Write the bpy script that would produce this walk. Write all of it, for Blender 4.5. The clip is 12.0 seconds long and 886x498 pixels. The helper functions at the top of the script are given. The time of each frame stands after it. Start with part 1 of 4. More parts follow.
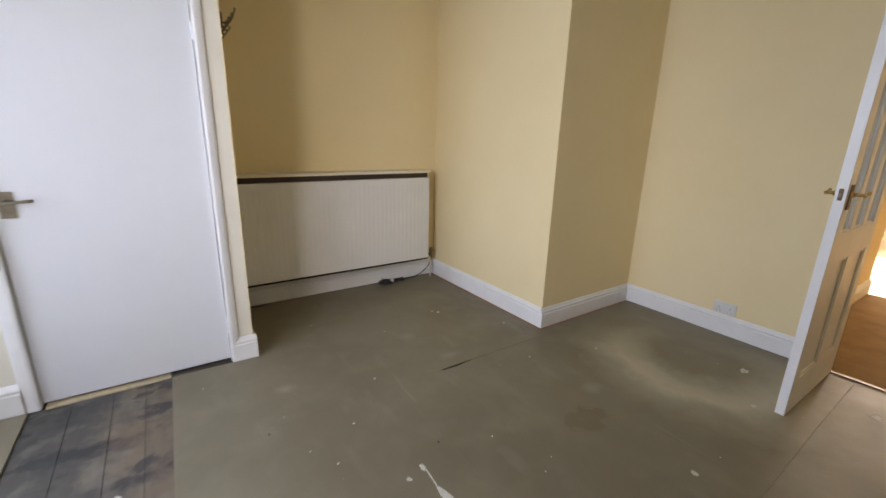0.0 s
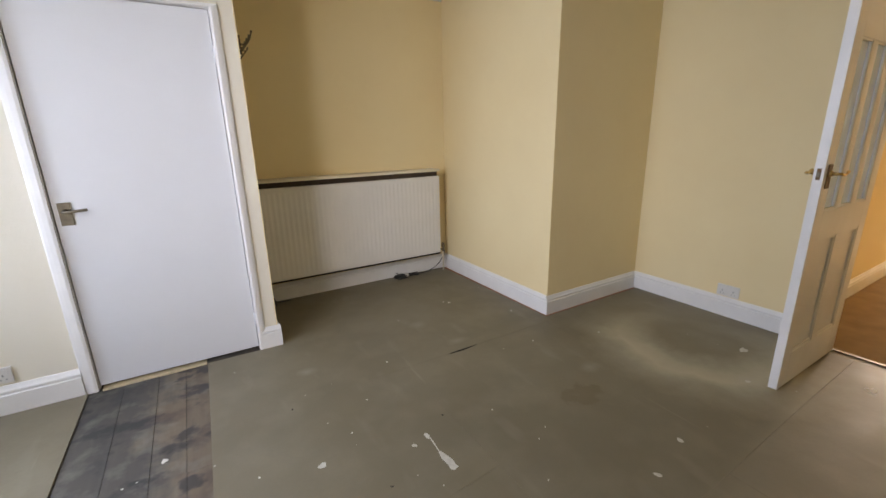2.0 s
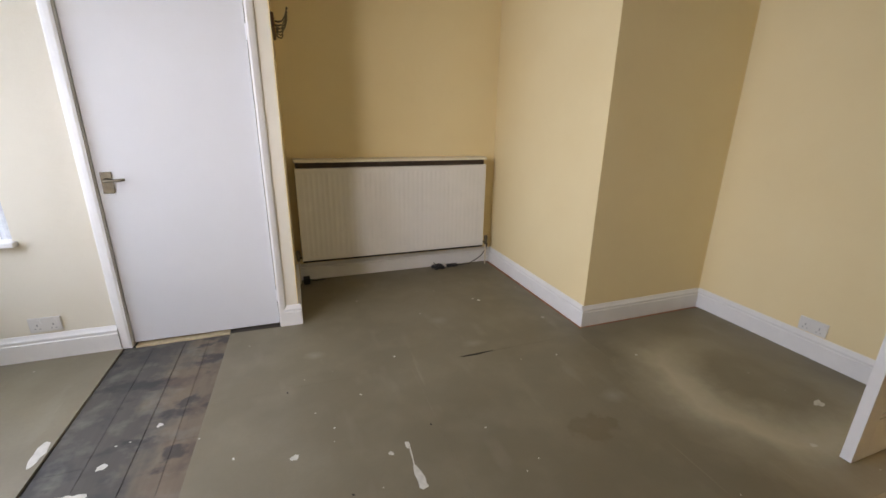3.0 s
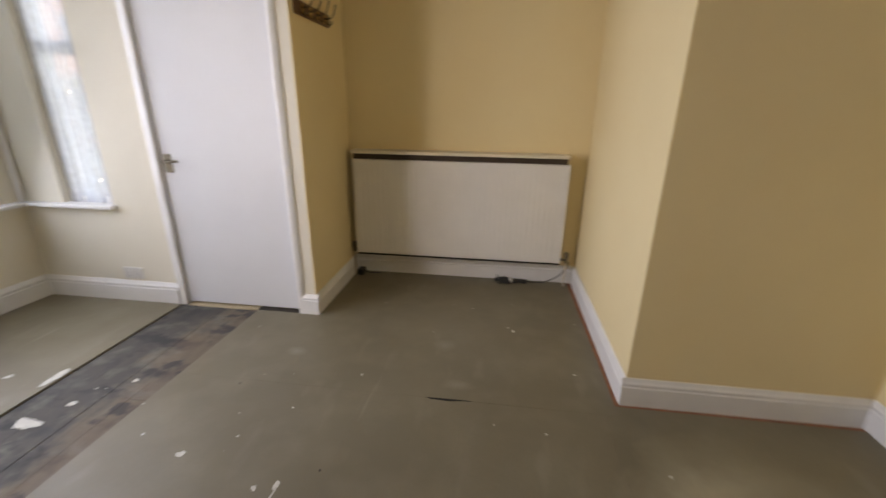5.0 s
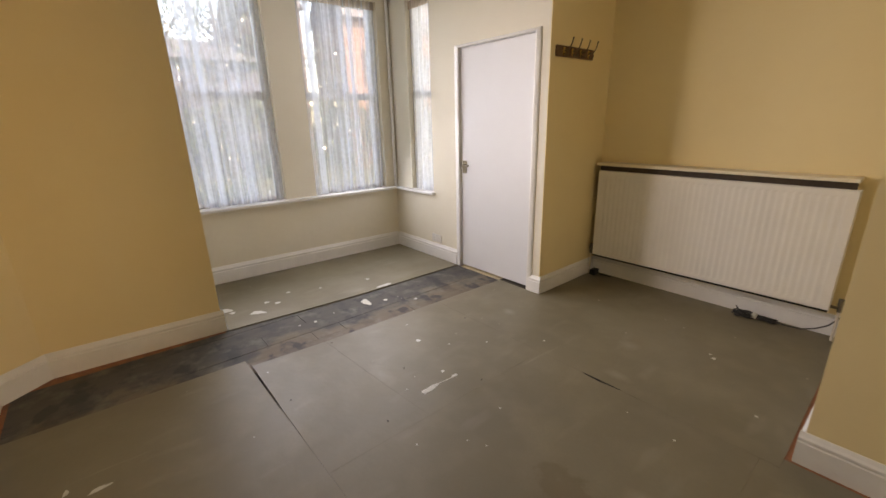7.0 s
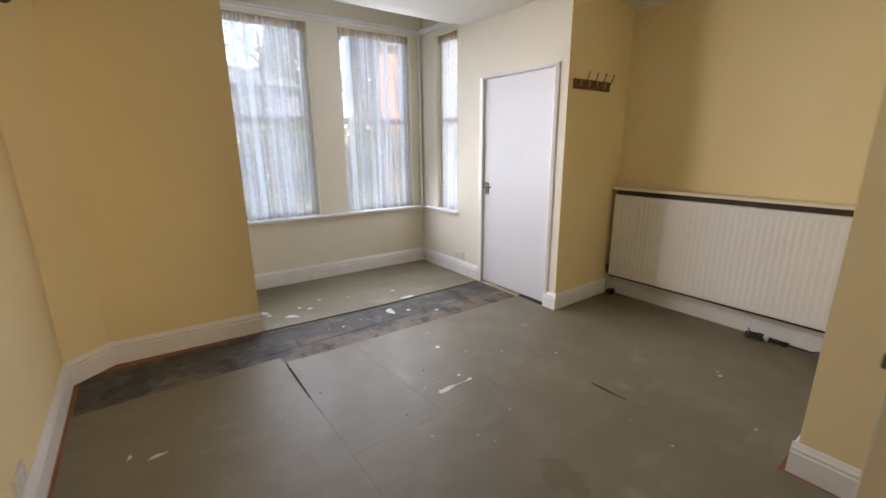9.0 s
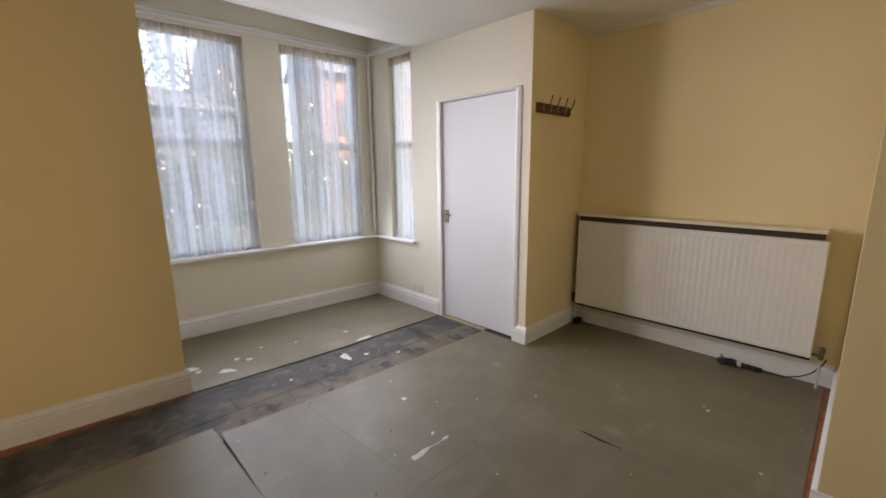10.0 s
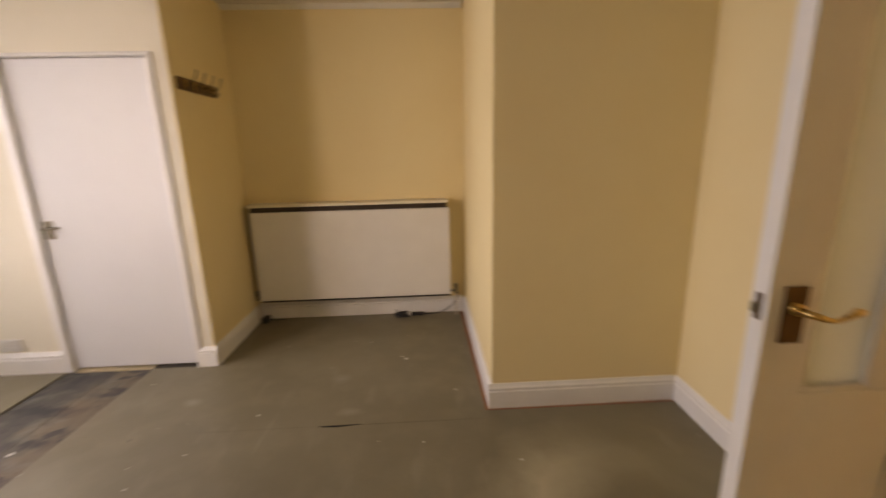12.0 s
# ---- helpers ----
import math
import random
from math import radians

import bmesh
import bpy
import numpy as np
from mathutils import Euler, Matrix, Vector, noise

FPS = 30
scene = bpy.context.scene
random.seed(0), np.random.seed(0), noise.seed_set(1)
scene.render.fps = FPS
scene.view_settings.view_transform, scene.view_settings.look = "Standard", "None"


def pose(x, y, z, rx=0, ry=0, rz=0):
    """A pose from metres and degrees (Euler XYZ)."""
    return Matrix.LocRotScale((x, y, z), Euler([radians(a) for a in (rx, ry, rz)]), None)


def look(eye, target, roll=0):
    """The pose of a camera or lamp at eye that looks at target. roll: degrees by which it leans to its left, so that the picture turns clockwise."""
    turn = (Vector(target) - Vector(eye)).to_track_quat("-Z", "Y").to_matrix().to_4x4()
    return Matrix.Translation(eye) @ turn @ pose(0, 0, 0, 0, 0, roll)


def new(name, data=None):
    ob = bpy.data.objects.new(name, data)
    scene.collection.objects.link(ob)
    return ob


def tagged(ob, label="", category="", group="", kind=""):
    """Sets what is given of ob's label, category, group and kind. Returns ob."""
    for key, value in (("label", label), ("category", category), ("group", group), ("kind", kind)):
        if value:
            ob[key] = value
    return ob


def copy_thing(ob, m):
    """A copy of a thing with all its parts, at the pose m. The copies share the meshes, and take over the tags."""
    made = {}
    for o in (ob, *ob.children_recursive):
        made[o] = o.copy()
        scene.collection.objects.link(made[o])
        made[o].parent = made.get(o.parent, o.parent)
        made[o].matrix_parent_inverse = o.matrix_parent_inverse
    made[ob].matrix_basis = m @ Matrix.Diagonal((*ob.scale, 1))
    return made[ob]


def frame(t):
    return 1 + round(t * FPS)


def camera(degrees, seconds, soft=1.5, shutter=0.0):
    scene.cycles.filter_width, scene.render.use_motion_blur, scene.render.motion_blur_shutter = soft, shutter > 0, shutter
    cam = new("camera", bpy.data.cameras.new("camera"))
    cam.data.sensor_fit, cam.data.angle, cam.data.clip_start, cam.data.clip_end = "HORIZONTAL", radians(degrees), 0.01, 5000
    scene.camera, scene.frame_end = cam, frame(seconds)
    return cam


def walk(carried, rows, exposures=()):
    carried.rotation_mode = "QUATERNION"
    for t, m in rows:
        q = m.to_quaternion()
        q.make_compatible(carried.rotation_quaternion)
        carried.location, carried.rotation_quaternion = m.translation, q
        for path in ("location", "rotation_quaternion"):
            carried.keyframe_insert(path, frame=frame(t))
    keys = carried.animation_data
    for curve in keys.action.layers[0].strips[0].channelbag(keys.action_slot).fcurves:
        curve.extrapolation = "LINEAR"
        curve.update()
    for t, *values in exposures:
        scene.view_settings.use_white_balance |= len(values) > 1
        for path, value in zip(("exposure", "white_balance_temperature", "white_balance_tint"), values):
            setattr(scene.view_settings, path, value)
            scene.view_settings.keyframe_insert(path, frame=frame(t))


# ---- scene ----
cam = camera(94.3, 12.0, shutter=0.5)
PATH = [
    (0, (-0.163, 0.028, 1.32), (0.933, 1.616, 0.794), 1.6),
    (0.5, (-0.229, -0.134, 1.33), (0.793, 1.502, 0.803), 2.2),
    (1, (-0.242, -0.175, 1.335), (0.826, 1.445, 0.851), 2.5),
    (1.5, (-0.235, -0.171, 1.333), (0.802, 1.467, 0.842), 2.2),
    (2, (-0.158, -0.198, 1.326), (0.836, 1.455, 0.796), -1.2),
    (2.5, (0.041, -0.196, 1.356), (0.882, 1.54, 0.828), -0.2),
    (3, (0.222, -0.181, 1.338), (0.879, 1.611, 0.738), 0.9),
    (3.2, (0.296, -0.137, 1.332), (0.926, 1.658, 0.715), -0.0),
    (5, (1.34, 0.139, 1.354), (1.103, 2.013, 0.695), 0.8),
    (5.5, (1.527, 0.225, 1.411), (0.581, 1.856, 0.741), -1.3),
    (6, (1.75, 0.167, 1.356), (0.267, 1.339, 0.702), -1.4),
    (6.5, (1.939, 0.051, 1.366), (0.435, 1.216, 0.75), -1.7),
    (7, (2.126, -0.128, 1.399), (0.657, 1.092, 0.805), -1.4),
    (8.8, (2.369, -0.243, 1.404), (0.785, 0.869, 0.899), -1.4),
    (9, (2.326, -0.255, 1.415), (0.762, 0.89, 0.92), -0.5),
    (9.5, (2.156, -0.234, 1.383), (0.679, 1.04, 0.942), 0.7),
    (10, (2.004, -0.159, 1.41), (0.591, 1.204, 1.033), -0.6),
    (10.5, (1.813, -0.03, 1.426), (0.476, 1.412, 1.063), -2.3),
    (11, (1.754, -0.026, 1.422), (0.623, 1.578, 1.039), -2.0),
    (11.5, (1.69, -0.068, 1.425), (1.091, 1.786, 0.977), -1.5),
    (12, (1.661, -0.165, 1.422), (1.747, 1.778, 0.955), -1.4),
]
EXPOSURES = [(0, 2.64, 7400, 20), (1.5, 2.62, 7500, 20), (3, 2.64, 7900, 21), (5, 2.49, 8300, 23), (6, 2.51, 9200, 25), (7, 2.55, 9400, 25), (9, 2.67, 8050, 22), (10, 2.45, 8100, 24), (11, 2.33, 8600, 26), (12, 2.5, 11200, 31)]
walk(cam, [(t, look(eye, target, roll)) for t, eye, target, roll in PATH], EXPOSURES)

# ---- world, sun, exposure ----
world = bpy.data.worlds.new("world")
scene.world = world
world.use_nodes = True
wn = world.node_tree.nodes
sky = wn.new("ShaderNodeTexSky")
sky.sky_type, sky.sun_disc = "NISHITA", False
sky.sun_elevation, sky.sun_rotation = radians(46), radians(73)
wn["Background"].inputs[1].default_value = 0.15
world.node_tree.links.new(sky.outputs[0], wn["Background"].inputs[0])

sun = new("sun", bpy.data.lights.new("sun", "SUN"))
sun.data.energy, sun.data.angle, sun.data.color = 2.6, radians(0.5), (1.0, 0.96, 0.9)
sun.matrix_world = look((20, 6, 22), (0, 0, 0))


def window_light(name, eye, target, w, h, watts, colour, spread=180):
    lamp = new(name, bpy.data.lights.new(name, "AREA"))
    lamp.data.shape, lamp.data.size, lamp.data.size_y = "RECTANGLE", w, h
    lamp.data.energy, lamp.data.color = watts, colour
    lamp.data.spread = radians(spread)
    lamp.matrix_world = look(eye, target)
    return lamp


# daylight in the openings of the bay's windows, and in the hall's window
SKYLIGHT = (0.65, 0.82, 1.1)
window_light("bay_side_daylight", (-1.385, 0.5, 1.6), (1.2, 3.3, 1.0), 0.33, 1.75, 1.1, (0.80, 0.86, 0.98), 88)
window_light("bay_side_daylight", (-1.385, 2.3, 1.6), (-1.3, 0.7, 1.3), 0.33, 1.75, 0.9, SKYLIGHT, 150)
# each front window in two halves, the lower one leaning further down to the floor
for y, z, w, aim, drop, watts, spread in ((0.86, 2.03, 0.72, 0.6, 0.7, 1.3, 88), (0.86, 1.17, 0.72, 0.4, 1.3, 1.25, 110), (1.98, 2.03, 0.74, -0.4, 0.8, 1.15, 125), (1.98, 1.17, 0.74, -0.2, 1.6, 1.5, 145)):
    x = -1.69 - 0.049 * (2.5 - y)
    window_light("bay_daylight", (x, y, z), (x + 3, y + aim, z - drop), w, 0.84, watts, SKYLIGHT, spread)
window_light("hall_daylight", (7.9, 1.35, 1.5), (3.1, 0.0, 1.2), 1.2, 1.3, 16, (1.0, 0.87, 0.67))

# sky light falling on the back of the nets
for y in (0.835, 1.98):
    x = -1.955 - 0.049 * (2.5 - y)
    window_light("pane_daylight", (x, y, 1.63), (x + 5, y - 0.245, 1.63), 0.68, 1.76, 0.38, (0.58, 0.80, 1.08), 170)
window_light("pane_daylight", (-1.385, 2.6, 1.61), (-1.385, 0, 1.61), 0.24, 1.7, 0.16, (0.68, 0.87, 1.0), 170)


# ---- materials ----
def nodes_of(m):
    return m.node_tree.nodes, m.node_tree.links


def ramp(n, l, src, stops, span=1.0):
    if span != 1.0:
        d = n.new("ShaderNodeMath")
        d.operation = "DIVIDE"
        l.new(src, d.inputs[0])
        d.inputs[1].default_value = span
        src = d.outputs[0]
    r = n.new("ShaderNodeValToRGB")
    els = r.color_ramp.elements
    els[0].position, els[1].position = stops[0][0], stops[-1][0]
    els[0].color, els[1].color = (*stops[0][1], 1), (*stops[-1][1], 1)
    for p, c in stops[1:-1]:
        els.new(p).color = (*c, 1)
    l.new(src, r.inputs[0])
    return r.outputs[0]


def noise_tex(n, l, scale, detail=4, rough=0.6, vec=None, stretch=None):
    t = n.new("ShaderNodeTexNoise")
    t.inputs["Scale"].default_value = scale
    t.inputs["Detail"].default_value = detail
    t.inputs["Roughness"].default_value = rough
    if vec is None:
        vec = n.new("ShaderNodeNewGeometry").outputs["Position"]
    if stretch:
        mp = n.new("ShaderNodeMapping")
        mp.inputs["Scale"].default_value = stretch
        l.new(vec, mp.inputs[0])
        vec = mp.outputs[0]
    l.new(vec, t.inputs["Vector"])
    return t.outputs["Fac"]


def blend(n, l, fac, a, b, mode="MIX"):
    m = n.new("ShaderNodeMix")
    m.data_type, m.blend_type = "RGBA", mode
    for sock, v in ((m.inputs[0], fac), (m.inputs[6], a), (m.inputs[7], b)):
        if isinstance(v, (int, float)):
            sock.default_value = v
        elif isinstance(v, tuple):
            sock.default_value = (*v, 1)
        else:
            l.new(v, sock)
    return m.outputs[2]


def bump(n, l, h, strength, dist, bsdf):
    b = n.new("ShaderNodeBump")
    b.inputs["Strength"].default_value, b.inputs["Distance"].default_value = strength, dist
    l.new(h, b.inputs["Height"])
    l.new(b.outputs[0], bsdf.inputs["Normal"])


def paint(name, col, rough=0.5, var=0.06, scale=3.0, grain=220.0, relief=0.15, metal=0.0, dirt=None, dirt_at=(0.62, 0.8), spec=0.5):
    m = bpy.data.materials.new(name)
    m.use_nodes = True
    n, l = nodes_of(m)
    b = n["Principled BSDF"]
    dark = tuple(c * (1 - var) for c in col)
    light = tuple(min(1, c * (1 + var)) for c in col)
    c = ramp(n, l, noise_tex(n, l, scale, 5), ((0.3, dark), (0.7, light)))
    if dirt:
        mask = ramp(n, l, noise_tex(n, l, scale * 2.7, 8, 0.7), ((dirt_at[0], (0, 0, 0)), (dirt_at[1], (1, 1, 1))))
        c = blend(n, l, mask, c, dirt)
    l.new(c, b.inputs["Base Color"])
    b.inputs["Roughness"].default_value, b.inputs["Metallic"].default_value = rough, metal
    b.inputs["Specular IOR Level"].default_value = spec
    rr = ramp(n, l, noise_tex(n, l, scale * 4, 4), ((0.3, (rough * 0.85,) * 3), (0.7, (min(1, rough * 1.15),) * 3)))
    l.new(rr, b.inputs["Roughness"])
    if relief:
        bump(n, l, noise_tex(n, l, grain, 3), relief, 0.002, b)
    return m


def wall_paint(name, dark, light, mark):
    m = bpy.data.materials.new(name)
    m.use_nodes = True
    n, l = nodes_of(m)
    b = n["Principled BSDF"]
    c = ramp(n, l, noise_tex(n, l, 1.3, 5), ((0.3, dark), (0.7, light)))
    c = blend(n, l, ramp(n, l, noise_tex(n, l, 9, 8, 0.7), ((0.63, (0, 0, 0)), (0.85, (0.35,) * 3))), c, mark)
    l.new(c, b.inputs["Base Color"])
    b.inputs["Roughness"].default_value, b.inputs["Specular IOR Level"].default_value = 0.72, 0.3
    big, fine = noise_tex(n, l, 14, 3), noise_tex(n, l, 260, 3)
    mix = n.new("ShaderNodeMath")
    mix.operation = "MULTIPLY_ADD"
    l.new(big, mix.inputs[0])
    mix.inputs[1].default_value = 3.0
    l.new(fine, mix.inputs[2])
    bump(n, l, mix.outputs[0], 0.35, 0.002, b)
    return m


def spot_mask(n, l, pos, centre, radii, edge=0.4, wobble=0.35, freq=6.0):
    """1 inside an uneven oval on the floor, 0 outside."""
    s = n.new("ShaderNodeVectorMath")
    s.operation = "SUBTRACT"
    l.new(pos, s.inputs[0])
    s.inputs[1].default_value = (*centre, 0)
    d = n.new("ShaderNodeVectorMath")
    d.operation = "MULTIPLY"
    l.new(s.outputs[0], d.inputs[0])
    d.inputs[1].default_value = (1 / radii[0], 1 / radii[1], 0)
    ln = n.new("ShaderNodeVectorMath")
    ln.operation = "LENGTH"
    l.new(d.outputs[0], ln.inputs[0])
    w = n.new("ShaderNodeMath")
    w.operation = "MULTIPLY_ADD"
    l.new(noise_tex(n, l, freq, 5), w.inputs[0])
    w.inputs[1].default_value = wobble * 2
    l.new(ln.outputs["Value"], w.inputs[2])
    return w.outputs[0]


def floor_paint():
    """Old grey-brown floor paint on hardboard, scuffed, dusty and stained."""
    m = bpy.data.materials.new("grey_brown_floor_paint")
    m.use_nodes = True
    n, l = nodes_of(m)
    b = n["Principled BSDF"]
    pos = n.new("ShaderNodeNewGeometry").outputs["Position"]
    c = ramp(n, l, noise_tex(n, l, 1.3, 2, 0.4), ((0.3, (0.176, 0.150, 0.099)), (0.7, (0.222, 0.191, 0.130))))
    c = blend(n, l, ramp(n, l, noise_tex(n, l, 4.5, 2, 0.5), ((0.45, (0, 0, 0)), (0.8, (0.6,) * 3))), c, (0.255, 0.225, 0.158))
    c = blend(n, l, ramp(n, l, noise_tex(n, l, 55, 3, 0.6), ((0.35, (0.16,) * 3), (0.65, (0, 0, 0)))), c, (0.17, 0.145, 0.1))
    c = blend(n, l, ramp(n, l, noise_tex(n, l, 9, 2, 0.4, stretch=(1, 0.35, 1)), ((0.62, (0, 0, 0)), (0.82, (0.25,) * 3))), c, (0.34, 0.315, 0.255))
    # a pale dusty ring swept round in front of the doorway
    ring = ramp(n, l, spot_mask(n, l, pos, (2.5, 1.03), (0.43, 0.46), wobble=0.32, freq=3.5), ((0.0, (0, 0, 0)), (0.26, (0.06,) * 3), (0.37, (0.5,) * 3), (0.45, (0.66,) * 3), (0.54, (0.28,) * 3), (0.68, (0, 0, 0))), 3.0)
    # strongest on the side away from the chimney breast
    away = n.new("ShaderNodeVectorMath")
    away.operation = "DOT_PRODUCT"
    l.new(pos, away.inputs[0])
    away.inputs[1].default_value = (-0.8, -0.45, 0)
    side = n.new("ShaderNodeMath")
    side.operation = "ADD"
    l.new(away.outputs["Value"], side.inputs[0])
    side.inputs[1].default_value = 2.9
    ring = blend(n, l, 1.0, ring, ramp(n, l, side.outputs[0], ((0.1, (0.12,) * 3), (0.62, (1, 1, 1)))), "MULTIPLY")
    c = blend(n, l, ring, c, (0.66, 0.60, 0.44))
    # a brown damp stain, worn away in the middle
    st = ramp(n, l, spot_mask(n, l, pos, (1.42, 1.05), (0.15, 0.1), wobble=0.95, freq=9), ((0.3, (0.1,) * 3), (0.37, (0.36,) * 3), (0.5, (0.46,) * 3), (0.6, (0, 0, 0))), 3.0)
    c = blend(n, l, st, c, (0.15, 0.105, 0.055))
    # soft pale scuffs
    for centre, radii, amount in (((0.25, 2.07), (0.06, 0.04), 0.3), ((1.67, 1.2), (0.07, 0.05), 0.28), ((2.28, 0.64), (0.05, 0.05), 0.45), ((1.09, 2.26), (0.07, 0.06), 0.25), ((1.2, 1.9), (0.08, 0.04), 0.25), ((0.3, 0.9), (0.12, 0.05), 0.2)):
        sm = ramp(n, l, spot_mask(n, l, pos, centre, radii, wobble=0.6, freq=14), ((0.2, (amount,) * 3), (0.6, (0, 0, 0))), 3.0)
        c = blend(n, l, sm, c, (0.48, 0.45, 0.38))
    sm = ramp(n, l, spot_mask(n, l, pos, (0.62, 0.17), (0.13, 0.06), wobble=0.8, freq=9), ((0.25, (0.35,) * 3), (0.6, (0, 0, 0))), 3.0)
    c = blend(n, l, sm, c, (0.13, 0.105, 0.065))
    # fine pale specks and scratches
    v = n.new("ShaderNodeTexVoronoi")
    v.inputs["Scale"].default_value = 6.0
    l.new(pos, v.inputs["Vector"])
    sp = ramp(n, l, v.outputs["Distance"], ((0.018, (0.8,) * 3), (0.032, (0, 0, 0))))
    c = blend(n, l, sp, c, (0.6, 0.57, 0.5))
    sc = ramp(n, l, noise_tex(n, l, 16, 4, 0.5, stretch=(1, 0.05, 1)), ((0.7, (0, 0, 0)), (0.76, (0.25,) * 3)))
    c = blend(n, l, sc, c, (0.42, 0.39, 0.33))
    l.new(c, b.inputs["Base Color"])
    r = ramp(n, l, noise_tex(n, l, 4, 6), ((0.3, (0.42,) * 3), (0.7, (0.56,) * 3)))
    l.new(r, b.inputs["Roughness"])
    b.inputs["Specular IOR Level"].default_value = 0.45
    h = n.new("ShaderNodeMath")
    h.operation = "MULTIPLY_ADD"
    l.new(noise_tex(n, l, 7, 3), h.inputs[0])
    h.inputs[1].default_value = 6.0
    l.new(noise_tex(n, l, 120, 3), h.inputs[2])
    bump(n, l, h.outputs[0], 0.18, 0.002, b)
    return m


def board_wood():
    """Bare old floorboards, black-stained in patches."""
    m = bpy.data.materials.new("stained_floorboard")
    m.use_nodes = True
    n, l = nodes_of(m)
    b = n["Principled BSDF"]
    pos = n.new("ShaderNodeNewGeometry").outputs["Position"]
    x = n.new("ShaderNodeSeparateXYZ")
    l.new(pos, x.inputs[0])
    grain = noise_tex(n, l, 26, 6, 0.65, stretch=(1, 0.07, 1))
    c = ramp(n, l, grain, ((0.3, (0.135, 0.118, 0.09)), (0.72, (0.26, 0.22, 0.165))))
    inf = n.new("ShaderNodeObjectInfo")
    c = blend(n, l, 0.35, c, ramp(n, l, inf.outputs["Random"], ((0, (0.13, 0.115, 0.095)), (1, (0.175, 0.13, 0.095)))))
    blot = ramp(n, l, noise_tex(n, l, 5.5, 6, 0.55), ((0.5, (0, 0, 0)), (0.64, (0.85,) * 3)))
    c = blend(n, l, blot, c, (0.045, 0.046, 0.047))
    # the boards next to the bay are tarred darker
    near = n.new("ShaderNodeMath")
    near.operation = "MULTIPLY_ADD"
    l.new(x.outputs[0], near.inputs[0])
    near.inputs[1].default_value = -1.0
    l.new(noise_tex(n, l, 2.2, 6), near.inputs[2])
    tar = ramp(n, l, near.outputs[0], ((0.455, (0, 0, 0)), (0.52, (0.75,) * 3)), 2.0)
    bare = ramp(n, l, near.outputs[0], ((0.43, (0.55,) * 3), (0.5, (0, 0, 0))), 2.0)
    c = blend(n, l, bare, c, (0.165, 0.115, 0.078))
    c = blend(n, l, tar, c, (0.06, 0.06, 0.059))
    pale = ramp(n, l, noise_tex(n, l, 7, 5, 0.58), ((0.52, (0, 0, 0)), (0.7, (0.42,) * 3)))
    c = blend(n, l, pale, c, (0.25, 0.24, 0.205))
    spill = ramp(n, l, noise_tex(n, l, 4.2, 5, 0.55, stretch=(1, 1.3, 1)), ((0.56, (0, 0, 0)), (0.63, (0.8,) * 3)))
    c = blend(n, l, spill, c, (0.04, 0.041, 0.042))
    l.new(c, b.inputs["Base Color"])
    b.inputs["Roughness"].default_value = 0.66
    b.inputs["Specular IOR Level"].default_value = 0.35
    bump(n, l, grain, 0.35, 0.002, b)
    return m


def glass_mat():
    m = bpy.data.materials.new("window_glass")
    m.use_nodes = True
    b = m.node_tree.nodes["Principled BSDF"]
    b.inputs["Base Color"].default_value = (0.97, 0.99, 0.98, 1)
    b.inputs["Roughness"].default_value = 0.02
    b.inputs["Transmission Weight"].default_value = 1.0
    b.inputs["IOR"].default_value = 1.45
    return m


def obscured_glass():
    """Textured, light-scattering glass."""
    m = bpy.data.materials.new("obscured_glass")
    m.use_nodes = True
    n, l = nodes_of(m)
    b = n["Principled BSDF"]
    l.new(ramp(n, l, noise_tex(n, l, 60, 3), ((0.3, (0.80, 0.80, 0.70)), (0.7, (0.88, 0.88, 0.79)))), b.inputs["Base Color"])
    b.inputs["Roughness"].default_value = 0.25
    bump(n, l, noise_tex(n, l, 90, 2), 0.5, 0.002, b)
    t, tr, back = n.new("ShaderNodeBsdfTranslucent"), n.new("ShaderNodeBsdfTransparent"), n.new("ShaderNodeMixShader")
    t.inputs[0].default_value = (0.86, 0.86, 0.76, 1)
    back.inputs[0].default_value = 0.45
    l.new(t.outputs[0], back.inputs[1])
    l.new(tr.outputs[0], back.inputs[2])
    mix = n.new("ShaderNodeMixShader")
    mix.inputs[0].default_value = 0.78
    l.new(b.outputs[0], mix.inputs[1])
    l.new(back.outputs[0], mix.inputs[2])
    l.new(mix.outputs[0], n["Material Output"].inputs[0])
    return m


